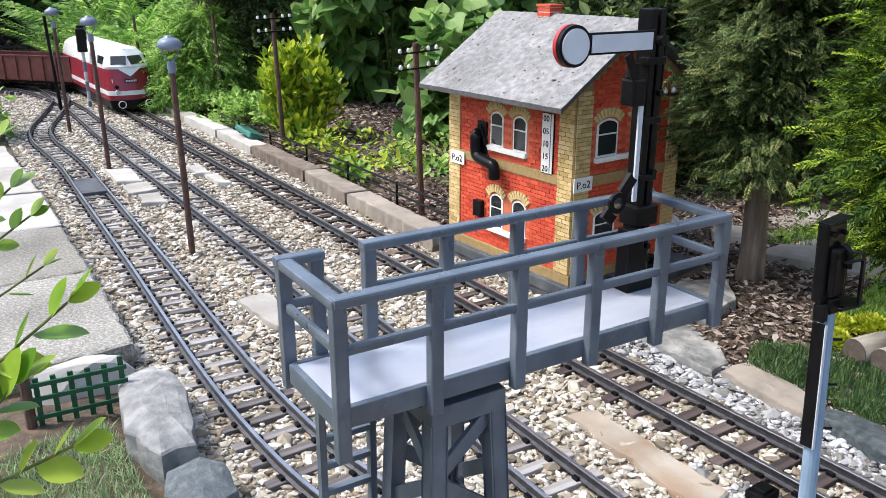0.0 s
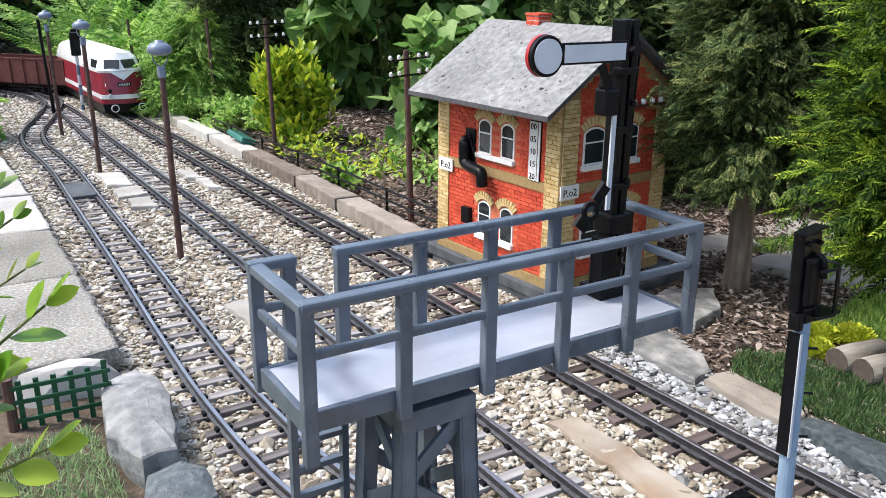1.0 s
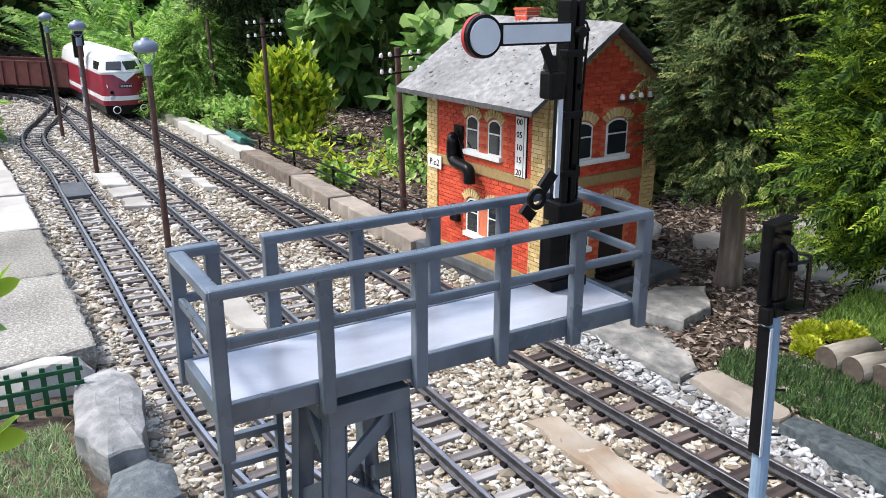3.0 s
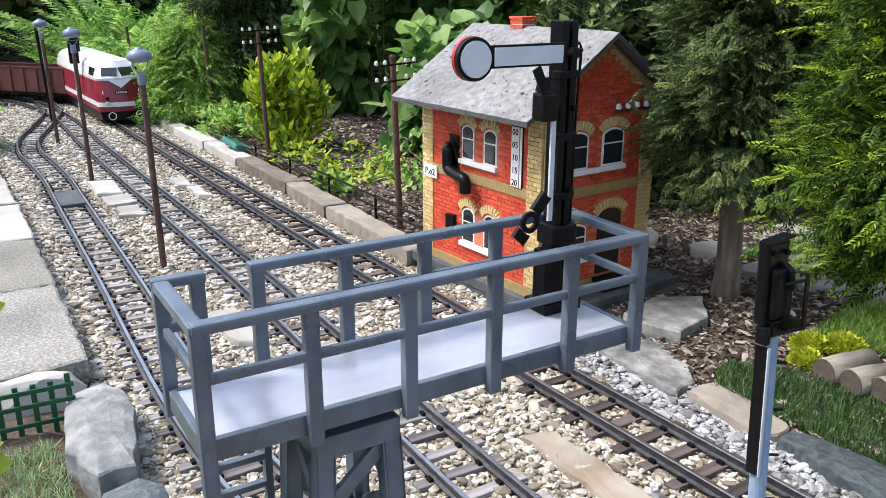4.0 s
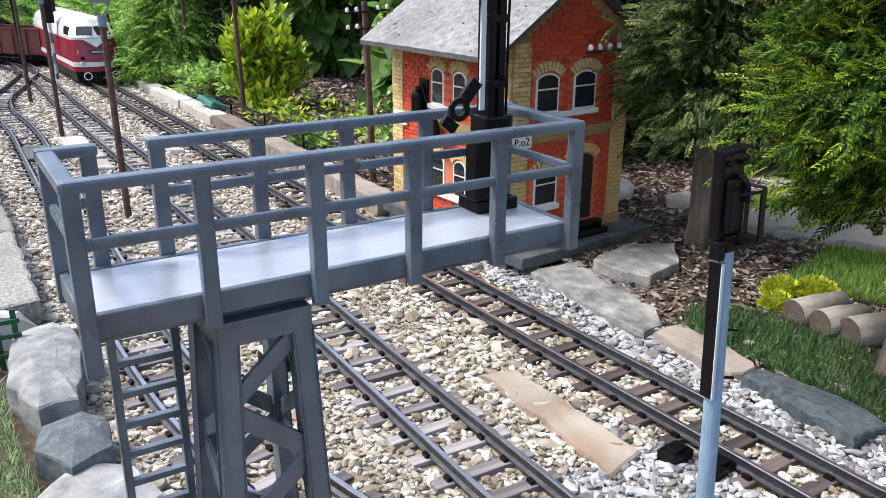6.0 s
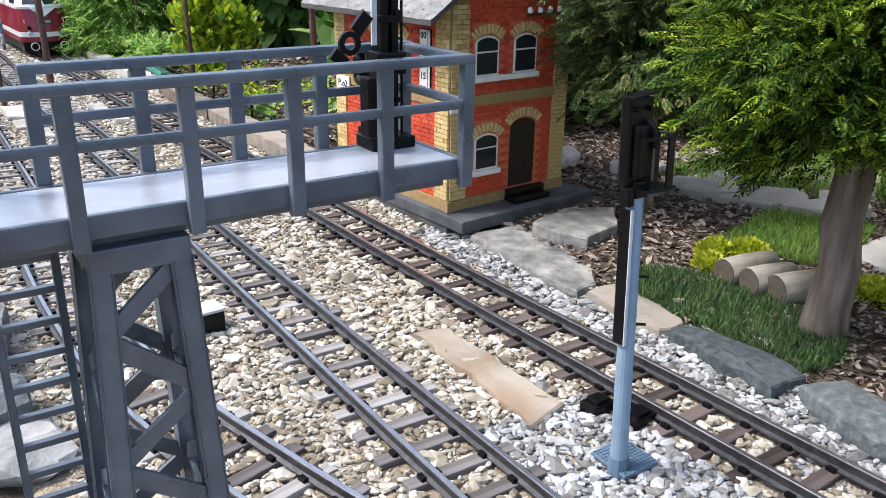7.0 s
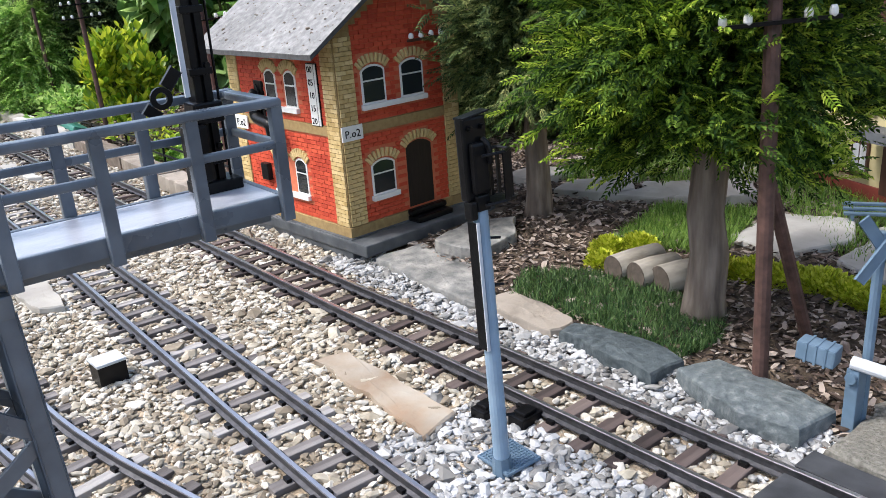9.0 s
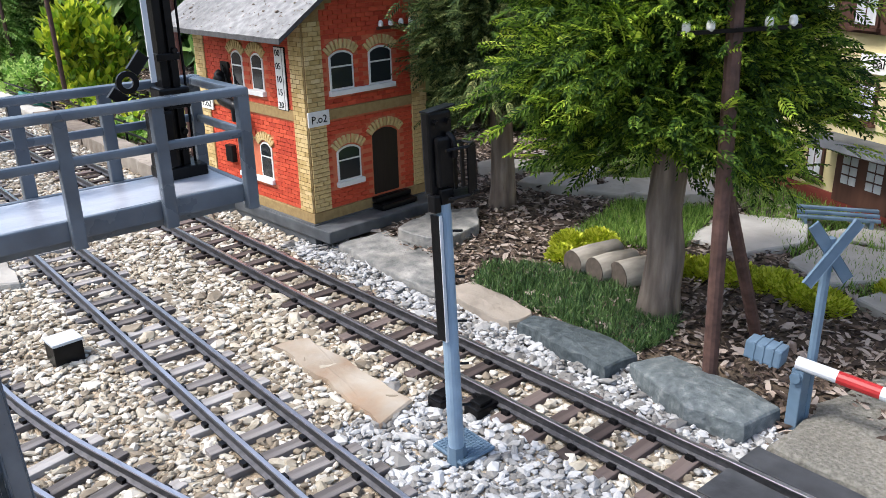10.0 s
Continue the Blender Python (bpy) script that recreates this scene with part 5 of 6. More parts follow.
def locomotive():
    l = thing("diesel_locomotive", pose(0.4075, 2.20, 0, 0, 0, 2.6), "dark red diesel locomotive with white roof and stripe", "locomotive")
    W, L = 0.112, 0.60
    part("frame", prism([(0.026, outline(W * 0.9, L, 0.02)), (0.048, outline(W * 0.96, L, 0.022))]), M_BLACK, l, "black underframe")
    part("body", prism([(0.048, outline(W, L, 0.03)), (0.070, shift(outline(W, L, 0.031), 0.001)), (0.124, shift(outline(W * 0.97, L, 0.033), 0.013))]), M_LOCO, l, "dark red body")
    part("stripe", prism([(0.060, outline(W + 0.0014, L + 0.001, 0.03)), (0.071, outline(W + 0.0014, L + 0.001, 0.03))]), M_LOCOW, l, "white waist stripe")
    part("roof", prism([(0.124, shift(outline(W * 0.975, L, 0.033), 0.013)), (0.130, shift(outline(W * 0.98, L, 0.033), 0.011)), (0.158, shift(outline(W * 0.9, L, 0.04), 0.032)),
                        (0.170, shift(outline(W * 0.74, L, 0.05), 0.042)), (0.176, shift(outline(W * 0.4, L, 0.05), 0.055))]), M_LOCOW, l, "white roof and cab", smooth=False)
    for x in (-0.021, 0.021):
        bm = box(-0.0185, 0.0185, -0.002, 0.002, -0.0125, 0.0125, 0.001)
        bm.transform(Matrix.Translation((x, 0.0265, 0.1445)) @ pose(0, 0, 0, -40, 0, 20 if x > 0 else -20))
        part("windscreen", bm, M_GLASS, l, "dark cab window")
    for s in (-1, 1):
        for y in (0.062, 0.09):
            bm = box(-0.002, 0.002, -0.011, 0.011, -0.010, 0.010, 0.001)
            bm.transform(Matrix.Translation((s * 0.0525, y, 0.1445)) @ pose(0, 0, 0, 0, -s * 10, 0))
            part("side_window", bm, M_GLASS, l, "dark cab window")
        b = part("buffer", rod((s * 0.033, 0.004, 0.040), (s * 0.033, -0.014, 0.040), 0.004, n=12), M_BLACK, l)
        part("buffer_plate", rod((s * 0.033, -0.014, 0.040), (s * 0.033, -0.017, 0.040), 0.0095, n=20), M_BLACK, b)
        part("buffer_ring", fitted(lathe([(0.0098, -0.001), (0.0098, 0.001), (0.0078, 0.001), (0.0078, -0.001)], 24), Matrix.Translation((s * 0.033, -0.0175, 0.04)) @ pose(0, 0, 0, 90)), M_LOCOW, b, "white buffer ring")
        part("headlight", rod((s * 0.036, 0.012, 0.068), (s * 0.036, 0.003, 0.068), 0.0052, n=16), M_SIGNALW, l, "round headlight")
        part("tail_light", rod((s * 0.036, 0.013, 0.081), (s * 0.036, 0.005, 0.081), 0.0045, n=16), M_BLACK, l)
        part("handrail", rod((s * 0.044, 0.012, 0.092), (s * 0.044, 0.014, 0.1), 0.001, n=6), M_LOCOW, l)
        for y in (0.09, 0.13, 0.17, 0.45, 0.49, 0.53):
            wheel(l, s * 0.0235, y, 0.0165, M_BLACK)
        for y0, y1 in ((0.07, 0.19), (0.43, 0.55)):
            part("bogie_side", box(s * 0.045 - 0.004, s * 0.045 + 0.004, y0, y1, 0.027, 0.044, 0.002), M_BLACK, l)
    bm = bmesh.new()
    vs = [bm.verts.new(p) for p in ((-0.03, 0.013, 0.1265), (0.03, 0.013, 0.1265), (0, 0.0065, 0.106))] + [bm.verts.new(p) for p in ((-0.03, 0.03, 0.1265), (0.03, 0.03, 0.1265), (0, 0.03, 0.106))]
    for q in ((0, 1, 2), (3, 5, 4), (0, 3, 4, 1), (1, 4, 5, 2), (2, 5, 3, 0)):
        bm.faces.new([vs[i] for i in q])
    part("white_point", bm, M_LOCOW, l, "white pointed front panel")
    pl = part("number_plate", box(-0.016, 0.016, 0.005, 0.012, 0.091, 0.0995, 0.0004), M_BLACK, l, "dark number plate")
    for k in range(7):
        part("plate_mark", box(-0.0135 + k * 0.004, -0.0108 + k * 0.004, 0.0046, 0.0055, 0.0928, 0.0977), M_SIGNALW, pl)
    part("roof_light", rod((0, 0.05, 0.168), (0, 0.042, 0.167), 0.004, n=14), M_SIGNALW, l)


locomotive()


def wagon(m, body, label):
    w = thing("open_wagon", m, label, "wagon", "goods wagons")
    W, L = 0.104, 0.40
    part("underframe", box(-0.04, 0.04, 0.01, L - 0.01, 0.036, 0.046, 0.001), M_BLACK, w)
    part("floor", box(-W / 2, W / 2, 0, L, 0.046, 0.050), body, w)
    for s in (-1, 1):
        side = part("side_wall", box(s * W / 2 - 0.0015, s * W / 2 + 0.0015, 0, L, 0.048, 0.118, 0.0005), body, w)
        for k in range(9):
            part("stanchion", box(s * (W / 2 + 0.003) - 0.0018, s * (W / 2 + 0.003) + 0.0018, 0.004 + k * (L - 0.012) / 8, 0.009 + k * (L - 0.012) / 8, 0.046, 0.118), body, side)
        part("top_rim", box(s * W / 2 - 0.003, s * W / 2 + 0.003, 0, L, 0.118, 0.121), body, w)
        for y in (0.06, 0.10, L - 0.10, L - 0.06):
            wheel(w, s * 0.0235, y, 0.014, M_BLACK)
    for y in (0.0015, L - 0.0015):
        part("end_wall", box(-W / 2, W / 2, y - 0.0015, y + 0.0015, 0.048, 0.122, 0.0005), body, w)
    return w


g1 = wagon(pose(0.3734, 2.703, 0, 0, 0, 42), M_WAGON, "red-brown open goods wagon with side stanchions")
copy_thing(g1, pose(0.091, 3.083, 0, 0, 0, 78))
wagon(pose(-0.36, 3.15, 0, 0, 0, 88), M_WAGONB, "pale blue open goods wagon")


# ---- station building ----
def station():
    a = math.degrees(math.atan2(-0.100, -0.036)) + 180
    s = thing("station_building", pose(1.052, 0.405, 0.0, 0, 0, a - 180), "cream station building with oxblood plinth and brown windows", "model building")
    # x along the front towards the camera's side, y out of the front is negative
    L, H, D = 0.62, 0.40, 0.3
    part("wall", box(0, L, 0, D, 0.03, H, 0.001), M_CREAM, s, "cream rendered wall")
    part("plinth", box(-0.002, L + 0.002, -0.003, D, 0.0, 0.036, 0.0008), M_PLINTH, s, "oxblood red plinth")
    part("wing_wall", box(-0.2, -0.0005, 0.03, D, 0.03, 0.3, 0.001), M_CREAM, s, "cream rendered wall")
    part("wing_plinth", box(-0.2, -0.003, 0.0275, D, 0.0, 0.036, 0.0008), M_PLINTH, s)
    part("timber_storey", box(-0.006, L + 0.004, -0.006, D, 0.2135, H + 0.02, 0.001), M_WOODB, s, "brown timber upper storey")

    def win(x, z0, w, h, y=0.0):
        f = part("window", box(x, x + w, y - 0.003, y + 0.001, z0, z0 + h, 0.0005), M_WOODB, s, "brown window with net curtains")
        for k in range(2):
            x0 = x + 0.003 + k * (w - 0.004) / 2
            part("pane", box(x0, x0 + (w - 0.008) / 2, y - 0.0036, y - 0.0022, z0 + 0.003, z0 + h - 0.003), M_CURT, f)
        part("window_sill", box(x - 0.002, x + w + 0.002, y - 0.006, y, z0 - 0.003, z0 - 0.0002), M_WOODB, f)
    for x in (0.020, 0.055):
        win(x, 0.047, 0.025, 0.037)
    for x in (0.052, 0.108, 0.164, 0.220):
        win(x, 0.122, 0.030, 0.042)
        win(x - 0.01, 0.220, 0.032, 0.045, -0.006)
    win(-0.055, 0.055, 0.028, 0.042, 0.03)
    win(-0.06, 0.125, 0.032, 0.044, 0.03)
    d = part("door", box(0.100, 0.175, -0.004, 0.001, 0.030, 0.090, 0.0005), M_WOODB, s, "brown double door with glazed panes")
    for k in range(2):
        for i in range(2):
            for j in range(3):
                part("door_pane", box(0.110 + k * 0.034 + i * 0.011, 0.119 + k * 0.034 + i * 0.011, -0.0048, -0.0035, 0.052 + j * 0.011, 0.061 + j * 0.011), M_CURT, d)
    part("canopy", prism([(0.094, [(0.085, -0.035), (0.19, -0.035), (0.19, 0.0), (0.085, 0.0)]), (0.104, [(0.085, -0.030), (0.19, -0.030), (0.19, 0.0), (0.085, 0.0)])]), M_PLATE, s, "grey door canopy")
    b = part("station_sign", box(0.112, 0.236, -0.005, -0.0005, 0.174, 0.195, 0.0004), M_WHITE, s, "white station name board")
    lettering("Bahnhof Tonndo", 0.0135, Matrix.Translation((0.174, -0.0054, 0.1805)), b)
    part("roof", prism([(H + 0.02, [(-0.03, -0.04), (L + 0.03, -0.04), (L + 0.03, D + 0.04), (-0.03, D + 0.04)]), (H + 0.14, [(-0.01, D / 2 - 0.01), (L + 0.01, D / 2 - 0.01), (L + 0.01, D / 2 + 0.01), (-0.01, D / 2 + 0.01)])]), M_ROOF, s, "grey roof")
    part("platform_step", box(-0.2, L, -0.075, -0.004, 0.0, 0.012, 0.001), M_PLATE, s, "grey-green platform edge")


station()
o = thing("garden_bench", pose(0.9445, 0.27, 0.018, 0, 0, -58), "blue-grey model bench in front of the station", "bench")
for k in range(3):
    part("seat_slat", box(-0.04, 0.04, k * 0.008, k * 0.008 + 0.006, 0.012 + 0.003 * k, 0.015 + 0.003 * k, 0.0006), M_BLUEGREY, o)
for x in (-0.032, 0.032):
    part("leg", box(x - 0.002, x + 0.002, 0, 0.022, 0, 0.014), M_BLUEGREY, o)


# ---- plants ----
rg = np.random.default_rng(11)


def unit(n, up=0.0):
    d = rg.normal(0, 1, (n, 3))
    d[:, 2] += up
    return d / np.linalg.norm(d, axis=1, keepdims=True)


def trunk_mesh(h, r0, r1, seed, lean=(0, 0), root=1.25):
    rnd = random.Random(seed)
    pts = [Vector((lean[0] * t + rnd.uniform(-1, 1) * r0 * 0.12, lean[1] * t + rnd.uniform(-1, 1) * r0 * 0.12, -0.01 + (h + 0.01) * t)) for t in np.linspace(0, 1, 14)]
    sc = [(r0 + (r1 - r0) * t + r0 * (root - 1) * max(0, 1 - t * 9) ** 2) / r0 for t in np.linspace(0, 1, 14)]
    bm = tube(pts, r0, 18, None, sc)
    for v in bm.verts:
        c = v.co
        k = 1 + 0.10 * noise.noise(Vector((c.x * 120, c.y * 120, c.z * 14 + seed)))
        v.co = Vector((c.x * k, c.y * k, c.z))
    return bm


def conifer(name, x, y, z_low, z_high, rad, trunk_r, n, material, label, size, seed, spread=0.8, top_taper=0.6, droop=0.1, tips=None):
    """A conifer of many limbs with flat sprays; tips: material of the brighter sprays at the limbs' ends."""
    t = thing(name, pose(x, y, height(x, y)), label, "tree")
    part("trunk", trunk_mesh(z_high * 0.9, trunk_r, trunk_r * 0.45, seed), M_BARK, t, smooth=True)
    rnd = random.Random(seed)
    P, Dv, S, Q, Qd, Qs = [], [], [], [], [], []
    limbs = 120
    per = n // limbs
    for i in range(limbs):
        f = (i + 0.5) / limbs
        z = z_low + (z_high - z_low) * f
        a = i * 2.39996 + rnd.uniform(-0.3, 0.3)
        R = rad * (1 - top_taper * f ** 1.3) * (0.62 + 0.38 * min(1, f * 7 + 0.35)) * rnd.uniform(0.7, 1.15)
        d = Vector((math.cos(a), math.sin(a), rnd.uniform(-0.28, 0.35) - droop * (1 - f)))
        p0, p1 = Vector((0, 0, z)), Vector((0, 0, z)) + d * R
        mid = p0.lerp(p1, 0.5) + Vector((0, 0, R * 0.06))
        if i % 2 == 0:
            part("limb", tube([p0, mid, p1], trunk_r * 0.2, 5, None, [1, 0.6, 0.2]), M_BARK, t)
        u = rg.beta(2.2, 1.05, per)
        q = np.outer(1 - u, p0) + np.outer(u, p1) + rg.normal(0, 1, (per, 3)) * (R * 0.13 + 0.003) * np.array([1, 1, 0.8])
        dd = np.array(d)[None] * 1.0 + rg.normal(0, spread * 0.5, (per, 3)) + np.array([0, 0, -0.05])
        s = size * rg.uniform(0.6, 1.25, per)
        # Some sprays near the limb's end take the brighter tips material.
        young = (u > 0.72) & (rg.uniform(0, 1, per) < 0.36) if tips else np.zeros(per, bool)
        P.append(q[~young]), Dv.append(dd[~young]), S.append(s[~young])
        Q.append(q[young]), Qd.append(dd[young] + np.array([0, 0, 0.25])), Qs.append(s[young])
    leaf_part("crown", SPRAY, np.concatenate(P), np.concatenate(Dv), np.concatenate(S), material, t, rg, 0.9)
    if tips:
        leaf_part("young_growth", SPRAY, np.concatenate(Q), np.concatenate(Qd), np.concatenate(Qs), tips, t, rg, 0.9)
    return t


# Thuja: lit outside and dark inside are put into two foliage colours.
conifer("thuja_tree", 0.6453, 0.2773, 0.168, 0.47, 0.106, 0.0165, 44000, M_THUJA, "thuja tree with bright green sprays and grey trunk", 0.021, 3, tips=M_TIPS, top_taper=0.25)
conifer("cypress_tree", 0.746, 0.570, 0.150, 0.46, 0.080, 0.0145, 22000, M_CYP, "dark green cypress with a bare lower trunk", 0.021, 7, droop=0.25, top_taper=0.25, tips=M_CYPTIPS)
conifer("dark_conifer", 0.775, 2.22, 0.075, 0.6, 0.155, 0.018, 10000, M_CYP, "dense dark conifer behind the ferns", 0.05, 9, top_taper=0.3)
conifer("dark_conifer", 1.166, 1.083, 0.05, 0.9, 0.28, 0.02, 9000, M_CYP, "dense dark conifer behind the signal box", 0.055, 15)


def bush(name, x, y, z0, rx, ry, rz, n, size, template, material, label, stems=10, up=0.4, shell=0.45, category="shrub", blobs=None):
    """A leafy shrub: leaves round many small clumps with gaps between them."""
    b = thing(name, pose(x, y, height(x, y)), label, category)
    k = blobs or 22
    C = unit(k) * (rg.uniform(shell, 1, (k, 1)) ** 0.6) * np.array([rx, ry, rz]) + np.array([0, 0, z0 + rz])
    for c in C[:stems]:
        part("stem", tube([(0, 0, -0.005), (c[0] * 0.4, c[1] * 0.4, c[2] * 0.6), tuple(c)], 0.004, 5, None, [1, 0.7, 0.3]), M_STEM, b)
    idx = rg.integers(0, k, n)
    off = unit(n) * (rg.uniform(0, 1, (n, 1)) ** 0.45) * 0.42 * np.array([rx, ry, rz])
    P = C[idx] + off
    P[:, 2] = np.maximum(P[:, 2], 0.003)
    Dv = off / np.array([rx, ry, rz]) + unit(n) * 0.45 + np.array([0, 0, up * 0.5])
    leaf_part("foliage", template, P, Dv, size * rg.uniform(0.55, 1.25, n), material, b, rg, 0.7)
    return b


bush("laurel_shrub", 0.6383, 1.64, 0.0, 0.078, 0.075, 0.092, 2600, 0.022, LEAF, M_LAUREL, "yellow-green laurel shrub with glossy leaves", up=1.4, shell=0.25, blobs=34)
bush("vine_shrub", 1.02, 1.95, 0.06, 0.22, 0.2, 0.26, 2800, 0.045, HEART, M_LEAF, "large-leaved green vine hanging over the bed", up=-0.5)
bush("vine_shrub", 1.34, 1.75, 0.06, 0.24, 0.2, 0.28, 2500, 0.045, HEART, M_LEAF, "large-leaved green vine behind the signal box", up=-0.5)
bush("vine_shrub", 0.9283, 1.423, 0.02, 0.14, 0.14, 0.12, 700, 0.045, HEART, M_LEAF, "low green vine at the edge of the bed", up=-0.3)
bush("bronze_shrub", 0.0713, 3.736, 0.05, 0.3, 0.25, 0.3, 2200, 0.05, LEAF, M_BRONZE, "bronze and green leaved shrub at the far bend")
bush("bronze_shrub", -0.35, 3.5, 0.05, 0.3, 0.25, 0.28, 2000, 0.05, LEAF, M_BRONZE, "dull bronze leaved shrub at the far bend")
bush("dark_shrub", 0.9547, 0.9637, 0.0, 0.16, 0.14, 0.15, 3000, 0.026, LEAF, M_CYP, "dark green shrub behind the signal box")
bush("dark_shrub", 1.097, 0.8047, 0.0, 0.14, 0.12, 0.13, 2400, 0.026, LEAF, M_CYP, "dark green shrub beyond the path")
bush("ground_cover", 0.6443, 1.41, 0.0, 0.1, 0.2, 0.022, 420, 0.014, LEAF, M_LAUREL, "low yellow-green ground cover on the mulch", category="plant")
bush("ground_cover", 0.7727, 1.258, 0.0, 0.14, 0.2, 0.02, 450, 0.015, LEAF, M_FERN, "low green ground cover on the mulch", category="plant")
bush("ground_cover", 0.5763, 1.278, 0.0, 0.02, 0.05, 0.016, 220, 0.016, LEAF, M_FERN, "small green weeds behind the kerb", category="plant")
bush("ground_cover", 0.6047, 1.914, 0.0, 0.1, 0.16, 0.03, 900, 0.016, LEAF, M_FERN, "low green plants beside the kerb", category="plant")
bush("ground_cover", 0.0003, 2.103, 0.0, 0.1, 0.2, 0.05, 900, 0.025, LEAF, M_FERN, "low green plants at the far slabs", category="plant")


def fern(x, y, n, L, label, seed):
    f = thing("fern", pose(x, y, height(x, y)), label, "fern", "ferns")
    for i in range(n):
        a = i * 2.4 + seed
        tilt = rg.uniform(0.25, 1.0)
        d = np.array([[math.cos(a) * tilt, math.sin(a) * tilt, 1.0]])
        l = L * rg.uniform(0.7, 1.1)
        leaf_part("frond", FERN, np.zeros((1, 3)), d, [l], M_FERN, f, rg, 0.5)
    return f


for k, (x, y, n, L) in enumerate(((0.5246, 2.847, 16, 0.36), (0.6172, 2.711, 16, 0.36), (0.6768, 2.961, 18, 0.44), (0.5656, 3.178, 16, 0.44), (0.727, 2.645, 14, 0.34), (0.4317, 3.245, 14, 0.36), (0.95, 2.2, 12, 0.24))):
    fern(x, y, n, L, "bright green fern with arching fronds", k)


def low_conifer(x, y, n, label):
    b = thing("spreading_conifer", pose(x, y, height(x, y)), label, "shrub")
    a, r, z = rg.uniform(0, 6.28, n), rg.uniform(0, 1, n) ** 0.6, rg.uniform(0, 1, n)
    R = 0.17 * (1 - z * 0.75)
    P = np.column_stack([np.cos(a) * r * R, np.sin(a) * r * R, 0.02 + 0.22 * z])
    Dv = np.column_stack([np.cos(a), np.sin(a), rg.uniform(-0.5, 0.3, n)]) + rg.normal(0, 0.3, (n, 3))
    leaf_part("foliage", frond_template(9, 0.25, 0.06, 0.4), P, Dv, 0.075 * rg.uniform(0.6, 1.2, n), M_FERN, b, rg, 0.6)
    part("stem", rod((0, 0, -0.01), (0, 0, 0.2), 0.008, 0.003, 8), M_BARK, b)


low_conifer(0.612, 2.24, 1900, "soft light green spreading conifer behind the kerb")
low_conifer(0.71, 2.36, 1600, "soft green spreading conifer under the dark tree")


def hedge(name, x0, x1, y0, y1, h, n, size, material, label):
    """A clipped wall of leaves round a solid dark green core."""
    b = thing(name, pose((x0 + x1) / 2, (y0 + y1) / 2, 0), label, "hedge")
    sx, sy = (x1 - x0) / 2, (y1 - y0) / 2
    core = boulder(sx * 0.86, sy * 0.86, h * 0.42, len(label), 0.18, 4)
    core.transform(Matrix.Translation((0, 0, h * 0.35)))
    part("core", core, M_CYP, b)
    P = np.column_stack([rg.uniform(-sx, sx, n), rg.uniform(-sy, sy, n), rg.uniform(0.0, h, n)])
    P += 0.05 * np.sin(P[:, [1, 2, 0]] * 9)
    leaf_part("foliage", LEAF, P, unit(n, 0.1), size * rg.uniform(0.6, 1.3, n), material, b, rg)


hedge("hedge", 1.0, 2.6, 1.9, 3.0, 0.75, 9000, 0.06, M_LEAF, "tall green hedge behind the beds")
hedge("hedge", -1.0, 1.4, 3.9, 4.6, 0.9, 9000, 0.07, M_LEAF, "green hedge closing the garden behind the tracks")
hedge("hedge", 1.25, 2.6, 0.75, 1.6, 0.7, 7000, 0.05, M_CYP, "dark green hedge beside the station")
hedge("hedge", -2.2, -1.3, 0.0, 4.0, 0.9, 5000, 0.08, M_LEAF, "green hedge along the garden's side")


def tufts(name, outline_pts, n, L, material, label, seed, lean=0.7, width=1.0):
    """Grass blades spread inside an outline."""
    rr = np.random.default_rng(seed)
    O = np.array(outline_pts)
    P = rr.uniform(O.min(0), O.max(0), (n * 3, 2))
    inside = np.zeros(len(P), bool)
    for (ax, ay), (bx, by) in zip(O, np.roll(O, -1, 0)):
        hit = ((ay > P[:, 1]) != (by > P[:, 1])) & (P[:, 0] < (bx - ax) * (P[:, 1] - ay) / (by - ay + 1e-12) + ax)
        inside ^= hit
    P = P[inside][:n]
    n = len(P)
    Z = np.array([height(*p) for p in P]) + 0.001
    s = L * rr.uniform(0.5, 1.2, n)
    S = np.column_stack([s * width, s, s])
    tagged(part(name, scatter(*BLADE, np.column_stack([P, Z]), turns(n, rr, lean * 0.6), S), material), label, "grass", kind="stuff")


def mound(outline_pts, z, material, name, label):
    o = part(name, stone(outline_pts, 0.006, z, 5, 0.006, 0.004), material)
    tagged(o, label, "turf", kind="structure")


tufts("turf", [(0.571, 0.429), (0.6043, 0.449), (0.6513, 0.405), (0.6613, 0.3257), (0.6597, 0.2673), (0.612, 0.2393), (0.5737, 0.2493), (0.5787, 0.325)], 13000, 0.0095, M_GRASS, "dark green grass mat below the tree", 1, 1.6)
tufts("turf", [(-0.1, 0.6), (0.057, 0.6217), (0.0617, 0.5387), (0.0677, 0.4647), (0.0617, 0.3907), (-0.1, 0.38)], 9000, 0.009, M_GRASSP, "pale green grass mat beside the rocks", 2, 1.6)
tufts("lawn", [(0.7243, 0.4447), (0.8417, 0.4737), (0.9063, 0.3863), (0.7893, 0.3467), (0.7483, 0.366)], 6000, 0.012, M_LAWN, "bright green grass between path stones", 3, 1.3)
tufts("lawn", [(0.8717, 0.307), (1.001, 0.4457), (1.055, 0.5033), (1.031, 0.3085), (0.941, 0.147), (0.84, 0.05), (0.74, 0.02), (0.797, 0.2065)], 7000, 0.012, M_LAWN, "bright green grass between path stones", 4, 1.3)
tufts("lawn", [(0.8353, 0.6483), (1.136, 0.634), (1.194, 0.4653), (0.9423, 0.4453)], 7000, 0.013, M_LAWN, "bright green grass beyond the path", 5, 1.3)
